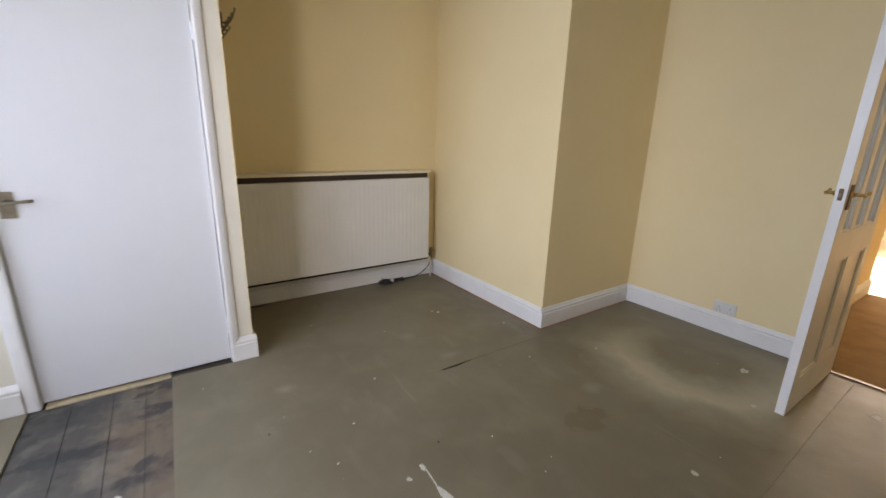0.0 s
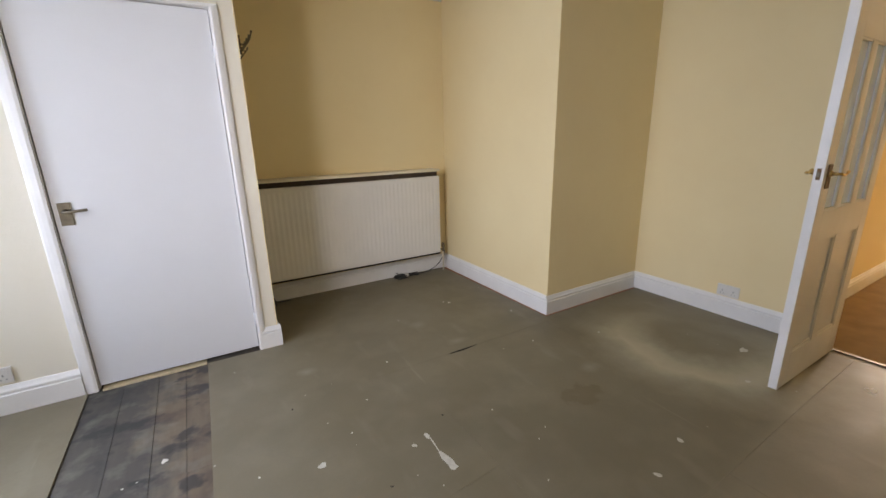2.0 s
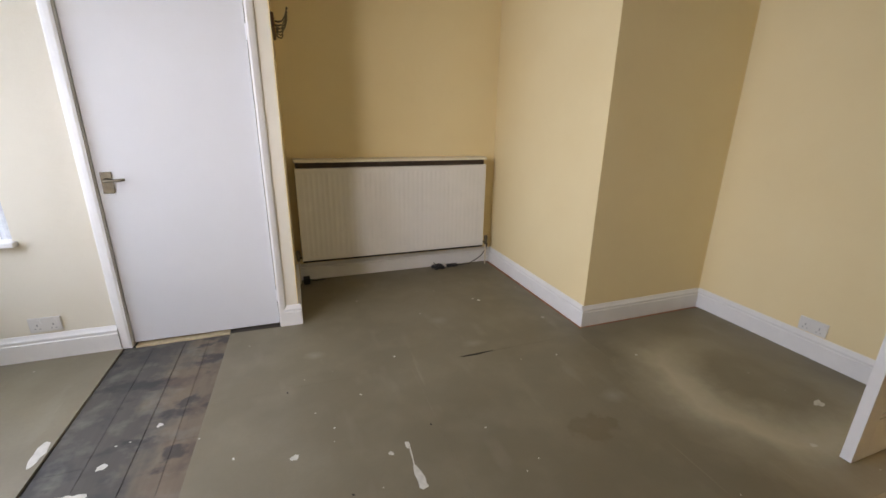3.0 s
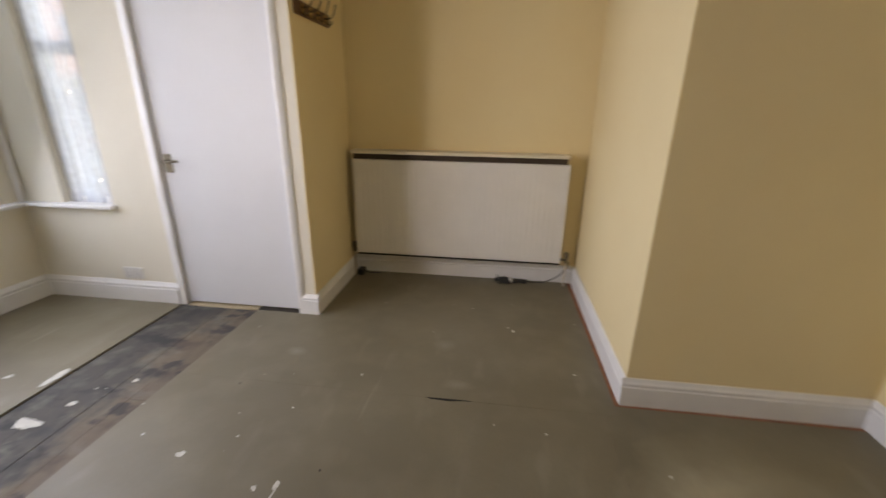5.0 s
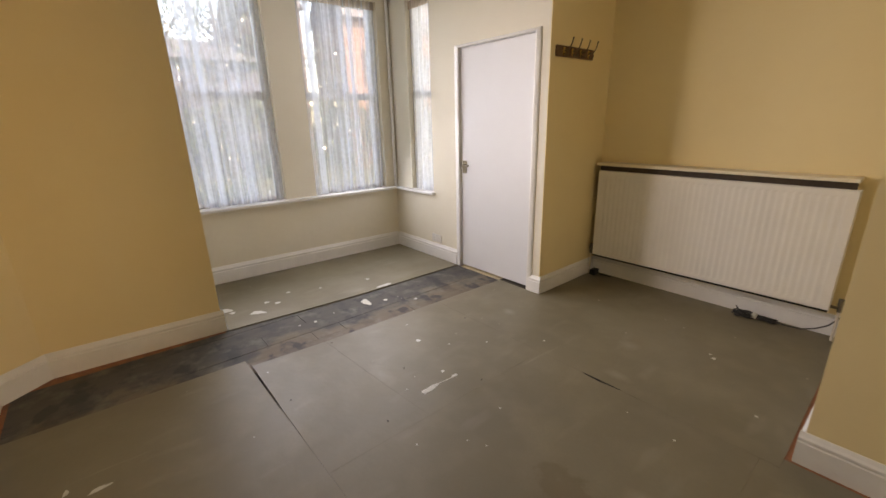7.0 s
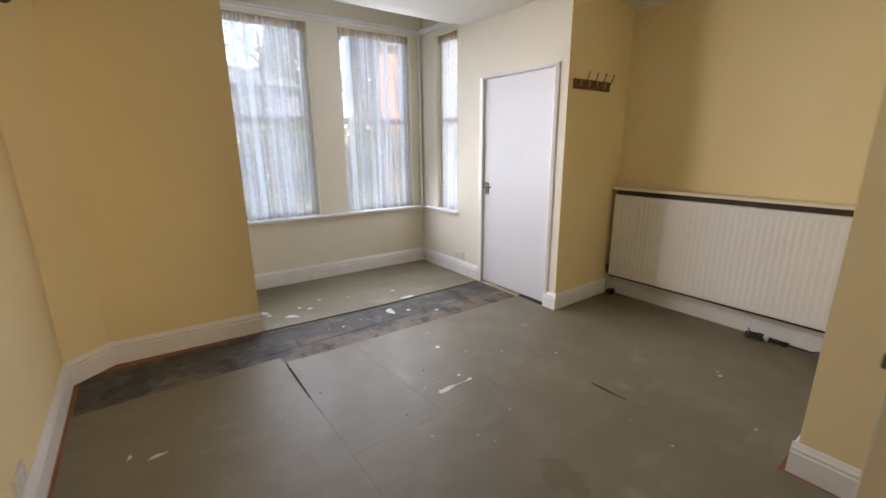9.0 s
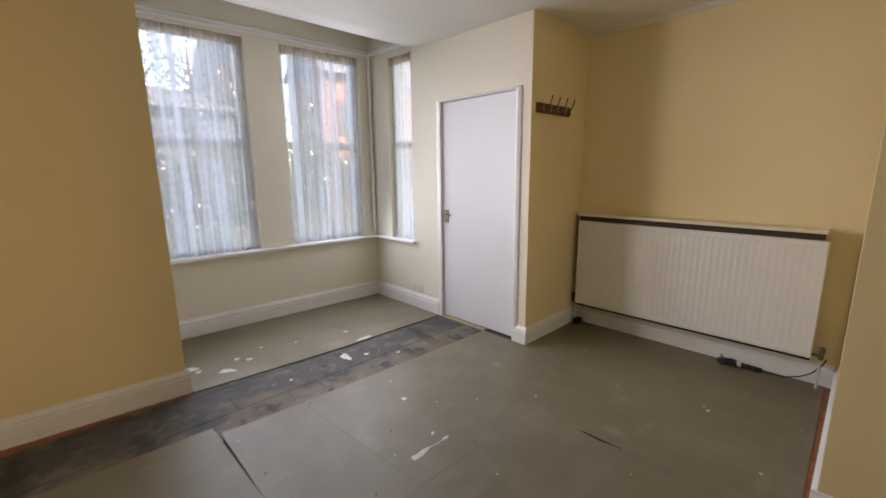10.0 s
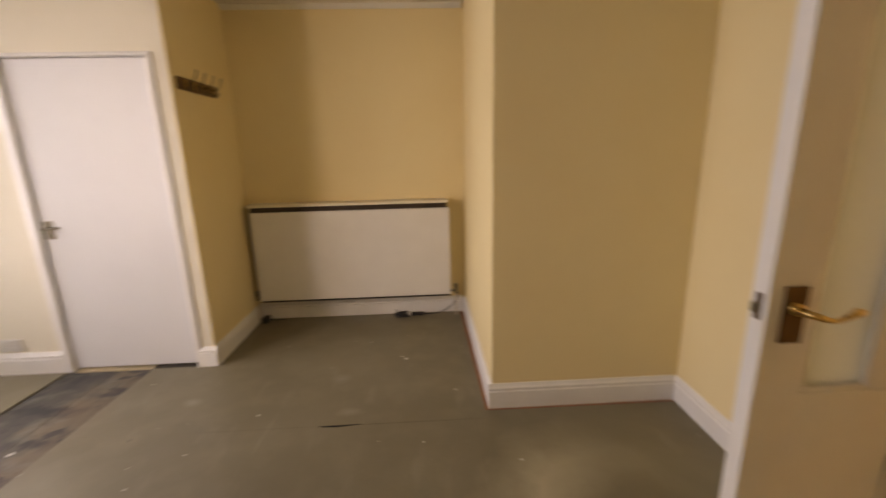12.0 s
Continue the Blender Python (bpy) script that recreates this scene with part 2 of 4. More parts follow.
def net_mat(name, cloth_tone, weave):
    """Sheer net curtain: open weave with woven figures."""
    m = bpy.data.materials.new(name)
    m.use_nodes = True
    n, l = nodes_of(m)
    n.remove(n["Principled BSDF"])
    out = n["Material Output"]
    pos = n.new("ShaderNodeNewGeometry").outputs["Position"]
    d, t, tr = n.new("ShaderNodeBsdfDiffuse"), n.new("ShaderNodeBsdfTranslucent"), n.new("ShaderNodeBsdfTransparent")
    d.inputs[0].default_value = t.inputs[0].default_value = (*cloth_tone, 1)
    cloth = n.new("ShaderNodeMixShader")
    cloth.inputs[0].default_value = 0.85
    l.new(d.outputs[0], cloth.inputs[1])
    l.new(t.outputs[0], cloth.inputs[2])
    fold = noise_tex(n, l, 15, 3, 0.55, stretch=(1, 1, 0.015))
    lace = noise_tex(n, l, 30, 6, 0.65)
    add = n.new("ShaderNodeMath")
    add.operation = "MULTIPLY_ADD"
    l.new(lace, add.inputs[0])
    add.inputs[1].default_value = 0.2
    l.new(fold, add.inputs[2])
    den = ramp(n, l, add.outputs[0], [(p, (w,) * 3) for p, w in weave])
    mix = n.new("ShaderNodeMixShader")
    l.new(den, mix.inputs[0])
    l.new(tr.outputs[0], mix.inputs[1])
    l.new(cloth.outputs[0], mix.inputs[2])
    l.new(mix.outputs[0], out.inputs[0])
    return m


def brick_mat():
    m = bpy.data.materials.new("red_brick_far")
    m.use_nodes = True
    n, l = nodes_of(m)
    b = n["Principled BSDF"]
    t = n.new("ShaderNodeTexBrick")
    sep, com = n.new("ShaderNodeSeparateXYZ"), n.new("ShaderNodeCombineXYZ")
    l.new(n.new("ShaderNodeNewGeometry").outputs["Position"], sep.inputs[0])
    l.new(sep.outputs[1], com.inputs[0])
    l.new(sep.outputs[2], com.inputs[1])
    l.new(com.outputs[0], t.inputs["Vector"])
    t.inputs["Scale"].default_value = 1.0
    t.inputs["Brick Width"].default_value, t.inputs["Row Height"].default_value, t.inputs["Mortar Size"].default_value = 0.225, 0.075, 0.008
    t.inputs["Color1"].default_value, t.inputs["Color2"].default_value, t.inputs["Mortar"].default_value = (0.15, 0.062, 0.045, 1), (0.105, 0.042, 0.032, 1), (0.4, 0.36, 0.3, 1)
    l.new(t.outputs[0], b.inputs["Base Color"])
    b.inputs["Roughness"].default_value = 0.9
    return m


def leaf_mat():
    m = bpy.data.materials.new("hedge_leaf")
    m.use_nodes = True
    n, l = nodes_of(m)
    b = n["Principled BSDF"]
    g = n.new("ShaderNodeNewGeometry")
    l.new(ramp(n, l, g.outputs["Random Per Island"], ((0, (0.03, 0.05, 0.026)), (0.7, (0.065, 0.09, 0.05)), (1, (0.14, 0.165, 0.11)))), b.inputs["Base Color"])
    b.inputs["Roughness"].default_value = 0.27
    b.inputs["Specular IOR Level"].default_value = 1.0
    return m


WALL = wall_paint("cream_wall_paint", (0.85, 0.69, 0.40), (0.89, 0.74, 0.445), (0.77, 0.615, 0.345))
# whiter paint of the bay, with cool daylight also put into the tone
BAYWALL = wall_paint("bay_wall_paint_and_daylight", (0.79, 0.735, 0.61), (0.83, 0.78, 0.66), (0.72, 0.66, 0.53))
CEIL = paint("ceiling_white", (0.76, 0.74, 0.68), 0.8, 0.04, 2.0, 150, 0.2)
GLOSS = paint("white_gloss_trim", (0.82, 0.81, 0.79), 0.35, 0.04, 6.0, 60, 0.12, dirt=(0.55, 0.5, 0.42), dirt_at=(0.66, 0.9))
DOORW = paint("white_door_paint", (0.72, 0.73, 0.75), 0.42, 0.02, 2.5, 90, 0.1)
FLOOR = floor_paint()
BOARD = board_wood()
SUB = paint("dark_subfloor", (0.06, 0.05, 0.04), 0.85, 0.3, 8, 80, 0.4)
# near-black for the split floor joint and for shade under the radiator
JOINT_SHADE = paint("dark_joint_and_shade", (0.02, 0.018, 0.015), 0.9, 0.3, 20, 80, 0.2)
REDWOOD = paint("red_oxide_floor_edge", (0.30, 0.105, 0.04), 0.6, 0.3, 14, 90, 0.3, dirt=(0.12, 0.06, 0.035), dirt_at=(0.5, 0.75))
RAD = paint("cream_radiator_enamel", (0.81, 0.79, 0.75), 0.35, 0.03, 4, 80, 0.05)
BRASS = paint("brass", (0.62, 0.43, 0.17), 0.28, 0.2, 30, 200, 0.05, metal=1.0)
BRONZE = paint("tarnished_brass", (0.17, 0.145, 0.105), 0.45, 0.25, 40, 200, 0.1, metal=0.9)
AGED = paint("dark_bronze_plate", (0.13, 0.075, 0.035), 0.5, 0.25, 40, 200, 0.15, metal=0.75)
# colour of the shade in the gap between shelf and radiator
SHELFSHADE = paint("shelf_gap_shade", (0.05, 0.032, 0.02), 0.6, 0.3, 18, 120, 0.2)
PEGWOOD = paint("dark_varnished_wood", (0.13, 0.065, 0.03), 0.4, 0.3, 18, 120, 0.2)
PLASTIC = paint("white_socket_plastic", (0.72, 0.70, 0.66), 0.35, 0.03, 10, 60, 0.03)
BLACK = paint("black_rubber", (0.025, 0.024, 0.023), 0.45, 0.2, 30, 120, 0.1)
COPPER = paint("painted_copper_pipe", (0.62, 0.55, 0.44), 0.45, 0.15, 25, 90, 0.1)
CHIP = paint("white_paint_splash", (0.62, 0.60, 0.54), 0.6, 0.12, 40, 150, 0.3)
PALEWOOD = paint("bare_pale_timber", (0.55, 0.45, 0.29), 0.7, 0.2, 20, 120, 0.4, dirt=(0.3, 0.22, 0.13))
CARPET = paint("tan_hall_carpet", (0.30, 0.195, 0.09), 0.95, 0.18, 5, 420, 0.8, spec=0.1)
TILE = paint("pale_laminate", (0.62, 0.50, 0.36), 0.4, 0.08, 3, 90, 0.08)
GLASS = glass_mat()
OBSCURED = obscured_glass()
NET = net_mat("net_curtain_voile", (0.86, 0.89, 0.94), ((0.44, 0.30), (0.58, 0.52), (0.67, 0.74), (0.78, 0.95)))
NETHEAD = net_mat("net_curtain_heading", (0.72, 0.58, 0.46), ((0.44, 0.45), (0.58, 0.6), (0.67, 0.75), (0.78, 0.92)))
BRICK = brick_mat()
LEAF = leaf_mat()
BARK = paint("bark", (0.11, 0.085, 0.06), 0.9, 0.3, 12, 60, 0.8)
SLATE = paint("roof_slate", (0.12, 0.12, 0.13), 0.7, 0.2, 3, 30, 0.3)
RENDER_GREY = paint("grey_house_render", (0.085, 0.095, 0.125), 0.9, 0.2, 0.6, 20, 0.3)
GROUND = paint("garden_ground", (0.10, 0.105, 0.07), 0.95, 0.35, 0.8, 30, 0.5)
DARKGLASS = paint("dark_far_window", (0.05, 0.06, 0.07), 0.15, 0.2, 2, 30, 0.0)


# ---- mesh helpers ----
def box(bm, x0, x1, y0, y1, z0, z1):
    vs = [bm.verts.new((x, y, z)) for z in (z0, z1) for x, y in ((x0, y0), (x1, y0), (x1, y1), (x0, y1))]
    for f in ((3, 2, 1, 0), (4, 5, 6, 7), (0, 1, 5, 4), (1, 2, 6, 5), (2, 3, 7, 6), (3, 0, 4, 7)):
        bm.faces.new([vs[i] for i in f])
    return vs


def prism(bm, pts, z0, z1):
    lo = [bm.verts.new((x, y, z0)) for x, y in pts]
    hi = [bm.verts.new((x, y, z1)) for x, y in pts]
    bm.faces.new(lo[::-1])
    bm.faces.new(hi)
    k = len(pts)
    for i in range(k):
        bm.faces.new((lo[i], lo[(i + 1) % k], hi[(i + 1) % k], hi[i]))


def rod(bm, a, b, r, r2=None, seg=12):
    a, b = Vector(a), Vector(b)
    q = (b - a).to_track_quat("Z", "Y").to_matrix().to_4x4()
    bmesh.ops.create_cone(bm, cap_ends=True, segments=seg, radius1=r, radius2=r if r2 is None else r2, depth=(b - a).length,
                          matrix=Matrix.Translation((a + b) / 2) @ q)


def tube(bm, pts, r, seg=8):
    """A bent rod through the points."""
    pts = [Vector(p) for p in pts]
    rings = []
    for i, p in enumerate(pts):
        d = (pts[min(i + 1, len(pts) - 1)] - pts[max(i - 1, 0)]).normalized()
        u = d.orthogonal().normalized() if not rings else (rings[-1][1] - d * rings[-1][1].dot(d)).normalized()
        v = d.cross(u)
        rr = r[i] if isinstance(r, (list, tuple)) else r
        rings.append(([bm.verts.new(p + rr * (math.cos(t) * u + math.sin(t) * v)) for t in [2 * math.pi * k / seg for k in range(seg)]], u))
    for (a, _), (b, _) in zip(rings, rings[1:]):
        for k in range(seg):
            bm.faces.new((a[k], a[(k + 1) % seg], b[(k + 1) % seg], b[k]))
    bm.faces.new(rings[0][0][::-1])
    bm.faces.new(rings[-1][0])


def bevelled(bm, w, seg=2):
    bmesh.ops.recalc_face_normals(bm, faces=bm.faces)
    bmesh.ops.bevel(bm, geom=[e for e in bm.edges if len(e.link_faces) == 2 and e.calc_face_angle(0) > 0.5], offset=w, segments=seg, affect="EDGES", profile=0.6)


def part(name, bm, material, parent=None, label="", smooth=False):
    bmesh.ops.recalc_face_normals(bm, faces=bm.faces)
    me = bpy.data.meshes.new(name)
    bm.to_mesh(me)
    bm.free()
    me.materials.append(material)
    if smooth:
        me.polygons.foreach_set("use_smooth", [True] * len(me.polygons))
    ob = new(name, me)
    if parent:
        ob.parent = parent
    if label:
        ob["label"] = label
    return ob


def structure(name, bm, material, label, category):
    return tagged(part(name, bm, material), label, category, kind="structure")


def boxes(*bs, w=0.0):
    bm = bmesh.new()
    for b in bs:
        box(bm, *b)
    if w:
        bevelled(bm, w)
    return bm


def thing(name, label, category, group=""):
    ob = new(name)
    return tagged(ob, label, category, group)


def rake(ob):
    """Turns what stands at the front of the bay a little, as the bay's front wall is not quite square to the room."""
    for o in (ob, *ob.children_recursive):
        if o.data:
            for v in o.data.vertices:
                if v.co.x < -1.7:
                    v.co.x -= 0.049 * (2.5 - v.co.y)
    return ob


# ---- the shell of the room ----
XL, XR, YN, YD, YR, XB = -0.94, 3.072, -0.785, 2.52, 3.345, -1.875
ZC = 2.52
TOP = 3.0
WALL_LABEL = "cream painted plaster wall with faint marks"
structure("wall_radiator", boxes((0.105, 2.3, YR, YR + 0.2, -0.1, TOP)), WALL, WALL_LABEL, "wall")
structure("wall_hooks", boxes((0.105, 0.182, YD + 0.18, YR, -0.1, TOP), (0.176, 0.182, YD, YD + 0.18, -0.1, TOP)), WALL, WALL_LABEL, "wall")
# cream wall coloured paler for the cool daylight that falls on it
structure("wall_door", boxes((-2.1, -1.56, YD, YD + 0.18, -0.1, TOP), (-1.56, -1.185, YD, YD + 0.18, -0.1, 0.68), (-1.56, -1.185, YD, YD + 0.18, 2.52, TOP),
                             (-1.185, -0.79, YD, YD + 0.18, -0.1, TOP), (-0.79, 0.075, YD, YD + 0.18, 2.02, TOP), (0.075, 0.176, YD, YD + 0.18, -0.1, TOP)), BAYWALL, "cream painted plaster wall, its paler tone also carrying the bay's daylight", "wall")
structure("wall_cupboard_back", boxes((-1.15, 0.105, 3.3, 3.5, -0.1, TOP), (-1.15, -1.05, 2.7, 3.3, -0.1, TOP)), WALL, WALL_LABEL, "wall")
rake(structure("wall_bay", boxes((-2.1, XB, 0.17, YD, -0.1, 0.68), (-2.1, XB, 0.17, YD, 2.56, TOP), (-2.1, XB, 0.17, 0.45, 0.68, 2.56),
                            (-2.1, XB, 1.265, 1.57, 0.68, 2.56), (-2.1, XB, 2.39, YD, 0.68, 2.56)), BAYWALL, "cream painted plaster wall, its paler tone also carrying the bay's daylight", "wall"))
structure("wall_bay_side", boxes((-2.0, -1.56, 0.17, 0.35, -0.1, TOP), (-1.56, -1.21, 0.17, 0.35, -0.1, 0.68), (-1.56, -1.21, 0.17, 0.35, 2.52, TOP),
                                 (-1.21, -1.06, 0.17, 0.35, -0.1, TOP)), BAYWALL, "cream painted plaster wall, its paler tone also carrying the bay's daylight", "wall")
bm = bmesh.new()
prism(bm, [(-0.94, 0.35), (-1.06, 0.35), (-1.25, -0.6), (-1.1, -0.95), (-0.84, -0.95), (-0.84, YN), (-1.005, -0.575)], -0.1, TOP)
structure("wall_left", bm, WALL, "cream painted plaster wall with a splayed corner", "wall")
structure("wall_near", boxes((-0.84, 3.3, YN - 0.15, YN, -0.1, TOP)), WALL, WALL_LABEL, "wall")
structure("wall_right", boxes((XR, XR + 0.12, YN, -0.3, -0.1, TOP), (XR, XR + 0.12, -0.3, 0.6, 2.06, TOP), (XR, XR + 0.12, 0.6, 1.888, -0.1, TOP)), WALL, WALL_LABEL, "wall")
structure("wall_breast", boxes((2.008, 3.3, 1.888, YR, -0.1, TOP)), WALL, "cream painted chimney breast", "wall")
structure("ceiling", boxes((-0.95, XR + 0.12, YN - 0.1, YR + 0.1, ZC, ZC + 0.1), (-1.15, -0.95, 2.6, 3.4, ZC, ZC + 0.1)), CEIL, "off-white painted ceiling", "ceiling")
# raked, curved ceiling over the bay
bm = bmesh.new()
prev = None
for i in range(9):
    u = i / 8
    x, z = -0.95 - u * 1.1, ZC + 0.40 * u ** 1.6
    row = [bm.verts.new((x, y, zz)) for y in (0.2, YD + 0.08) for zz in (z, z + 0.08)]
    if prev:
        for a, b in ((0, 2), (3, 1), (1, 0), (2, 3)):
            bm.faces.new((prev[a], prev[b], row[b], row[a]))
    else:
        bm.faces.new([row[i] for i in (0, 1, 3, 2)])
    prev = row
bm.faces.new([prev[i] for i in (0, 2, 3, 1)])
structure("bay_ceiling", bm, CEIL, "off-white ceiling curving up over the bay", "ceiling")


def profile_run(bm, a, b, prof):
    """Extrudes a moulding profile (out, up) from a to b; it stands out to the left of the way from a to b."""
    a, b = Vector((*a, 0)), Vector((*b, 0))
    d = (b - a).normalized()
    o = Vector((-d.y, d.x, 0))
    r1 = [bm.verts.new(a + o * u + Vector((0, 0, v))) for u, v in prof]
    r2 = [bm.verts.new(b + o * u + Vector((0, 0, v))) for u, v in prof]
    k = len(prof)
    for i in range(k):
        bm.faces.new((r1[i], r1[(i + 1) % k], r2[(i + 1) % k], r2[i]))
    bm.faces.new(r1)
    bm.faces.new(r2[::-1])


SKIRT = [(0, -0.004), (0.02, -0.004), (0.02, 0.098), (0.0145, 0.102), (0.0145, 0.107), (0.0185, 0.111), (0.018, 0.119), (0.0115, 0.128), (0.0065, 0.138), (0.004, 0.143), (0, 0.143)]


def baseboard(a, b, scale=1.0):
    bm = bmesh.new()
    profile_run(bm, a, b, [(u, v * scale) for u, v in SKIRT])
    return structure("baseboard", bm, GLOSS, "white gloss skirting board with moulded top edge", "skirting board")


baseboard((-0.83, YD), (XB, YD), 1.08)
rake(baseboard((XB, YD - 0.02), (XB, 0.35), 1.12))
baseboard((XB - 0.06, 0.35), (-0.94, 0.35), 1.08)
baseboard((-0.94, 0.369), (-1.005, -0.575), 1.08)
baseboard((-1.005, -0.572), (-0.84, -0.782), 1.08)
baseboard((-0.845, YN), (XR, YN), 1.08)
baseboard((XR, 0.65), (XR, 1.888))
baseboard((XR - 0.02, 1.888), (1.989, 1.888))
baseboard((2.008, 1.888), (2.008, YR))
baseboard((1.988, YR), (0.182, YR))
baseboard((0.182, YR - 0.02), (0.182, YD))
baseboard((0.2, YD), (0.075, YD))

# ---- the floor ----
floor = structure("floor", boxes((-2.1, 3.13, -0.95, 3.5, -0.12, -0.012)), SUB, "grey-brown painted hardboard floor with a strip of bare boards", "floor")


def sheet(pts, z=0.0):
    """One sheet of hardboard with a slightly worn top edge."""
    k = len(pts)
    cx, cy = sum(p[0] for p in pts) / k, sum(p[1] for p in pts) / k
    bm = bmesh.new()
    lo = [bm.verts.new((x, y, -0.011)) for x, y in pts]
    mid = [bm.verts.new((x, y, z - 0.0004)) for x, y in pts]
    hi = [bm.verts.new((x + 0.0004 * (1 if cx > x else -1), y + 0.0004 * (1 if cy > y else -1), z)) for x, y in pts]
    for a, b in ((lo, mid), (mid, hi)):
        for i in range(k):
            j = (i + 1) % k
            bm.faces.new((a[i], a[j], b[j], b[i]))
    bm.faces.new(hi)
    return part("hardboard_sheet", bm, FLOOR, floor)


sheet([(-0.425, -0.745), (1.5, -0.745), (1.5, 0.372), (0.75, 0.36), (0.55, 0.359), (0.22, 0.356), (0.18, 0.352), (-0.3, 0.347), (-0.40, 0.346), (-0.41, 0.0)])
sheet([(-0.315, 0.363), (0.18, 0.360), (0.24, 0.358), (0.55, 0.3595), (0.754, 0.3605), (0.754, 0.9), (0.4, 0.869), (-0.285, 0.824)])
sheet([(-0.285, 0.8245), (0.4, 0.8695), (0.754, 0.9005), (0.757, 1.72), (0.757, 1.784), (-0.262, 1.784), (-0.275, 1.3)])
sheet([(-0.262, 1.7845), (0.757, 1.785), (1.06, 1.785), (1.08, 1.7865), (1.17, 1.7865), (1.25, 1.785), (1.9, 1.783), (1.968, 1.783), (1.955, 3.325), (0.182, 3.325), (0.182, 2.5), (-0.245, 2.515)])
sheet([(0.7545, 0.361), (1.5, 0.3725), (1.9, 0.3835), (1.9, 1.7825), (1.25, 1.782), (1.17, 1.771), (1.08, 1.776), (1.06, 1.784), (0.7575, 1.784), (0.7545, 0.9)])
sheet([(1.9005, 0.3835), (2.4, 0.394), (3.06, 0.40), (3.05, 1.845), (2.0, 1.85), (1.968, 1.852), (1.968, 1.7825), (1.9005, 1.7825)])
sheet([(1.5008, -0.745), (3.06, -0.745), (3.06, 0.3993), (2.4, 0.3933), (1.9005, 0.3828), (1.5008, 0.3718)])
sheet([(-0.822, 2.5), (-1.86, 2.5), (-1.95, 0.372), (-0.905, 0.372), (-0.86, 0.9), (-0.83, 1.4)], 0.003)
bm = bmesh.new()
box(bm, 1.93, 1.99, 1.76, 3.34, -0.011, -0.004)
box(bm, 1.99, 3.06, 1.83, 1.872, -0.011, -0.004)
box(bm, -0.85, 3.06, -0.768, -0.74, -0.011, -0.004)
box(bm, 0.18, 0.22, 2.49, 2.53, -0.011, -0.003)
prism(bm, [(-0.906, 0.355), (-0.93, 0.355), (-0.985, -0.57), (-0.83, -0.765), (-0.8, -0.765), (-0.906, -0.62)], -0.0115, -0.0062)
part("bare_floor_edge", bm, REDWOOD, floor, "red-brown bare floor edge along the skirting")
# bare boards between the two areas of hardboard
edges = (-0.905, -0.825, -0.66, -0.495, -0.362, -0.235)
for k, (a, b) in enumerate(zip(edges, edges[1:])):
    cuts = sorted([-0.76, 2.515] + [random.uniform(0.0, 2.0) for _ in range(1 + k % 2)])
    for c, d in zip(cuts, cuts[1:]):
        bm = boxes((a + 0.001, b - 0.0015, c + 0.0015, d - 0.001, -0.0115, -0.006 - 0.001 * (k % 2)))
        part("floorboard", bm, BOARD, floor)


def blob(bm, x, y, r, z, aspect=1.0, turn=0.0, k=20, seed=0):
    """A flat splash with a soft, lobed outline."""
    rnd = random.Random(seed)
    lobes = [(m, rnd.uniform(0.3, 1.0) * a, rnd.uniform(0, 6.28)) for m, a in ((2, 0.2), (3, 0.2), (5, 0.12), (7, 0.07))]
    pts = []
    for i in range(k):
        t = 2 * math.pi * i / k
        q = r * (0.88 + sum(a * math.sin(m * t + p) for m, a, p in lobes))
        u, v = q * math.cos(t) * aspect, q * math.sin(t)
        pts.append((x + u * math.cos(turn) - v * math.sin(turn), y + u * math.sin(turn) + v * math.cos(turn)))
    prism(bm, pts, z - 0.003, z + 0.0008)


splashes = ((0.693, 1.909, .011, 1), (1.501, 2.483, .016, 1.4), (1.47, 2.52, .010, 1.2), (0.127, 1.297, .022, 1.3), (0.508, 1.191, .015, 1.2), (2.62, 0.81, .028, 1.9),
            (2.267, 0.635, .02, 1), (2.08, 1.464, .012, 1), (1.52, 0.58, .018, 1.3), (1.256, 0.519, .017, 1.4), (1.815, 2.073, .011, 1), (0.20, -0.38, .018, 3.2),
            (0.137, -0.486, .013, 2.4), (-1.266, 0.442, .055, 1.4), (-1.19, 0.47, .03, 1.2), (-1.062, 0.624, .05, 1.6), (-1.143, 0.805, .03, 1.2), (-1.213, 0.737, .026, 1.2),
            (-1.3, 0.95, .02, 1.3), (-1.2, 1.2, .016, 1.2), (-1.1, 1.62, .018, 2), (0.30, 1.42, .008, 1), (0.95, 1.2, .007, 1), (0.45, 1.62, .008, 1), (1.62, 1.62, .008, 1.2), (1.0, 2.4, .007, 1),
            (0.6, 2.75, .007, 1), (2.7, 0.25, .03, 1.6))
for i, (x, y, r, asp) in enumerate(splashes):
    bm = bmesh.new()
    blob(bm, x, y, r * 0.72, 0.0 if x > -0.9 else 0.003, asp, i * 1.3, seed=i)
    part("paint_splash", bm, CHIP, floor, "white paint splash")
for i, (x, y, r, asp) in enumerate(((-0.668, 1.358, .04, 1.5), (-0.597, 1.50, .018, 1.2), (-0.445, 1.7, .014, 1), (-0.62, 0.9, .012, 1))):
    bm = bmesh.new()
    blob(bm, x, y, r, -0.0055, asp, i * 1.1, seed=70 + i)
    part("paint_splash", bm, CHIP, floor, "white paint splash")
rnd = random.Random(12)
for i in range(5):
    bm = bmesh.new()
    blob(bm, rnd.uniform(-0.86, -0.28), rnd.uniform(0.2, 2.35), rnd.uniform(0.002, 0.006), -0.0055, rnd.uniform(1, 2.2), rnd.uniform(0, 3), 8, 300 + i)
    part("paint_splash", bm, CHIP, floor, "white paint splash")
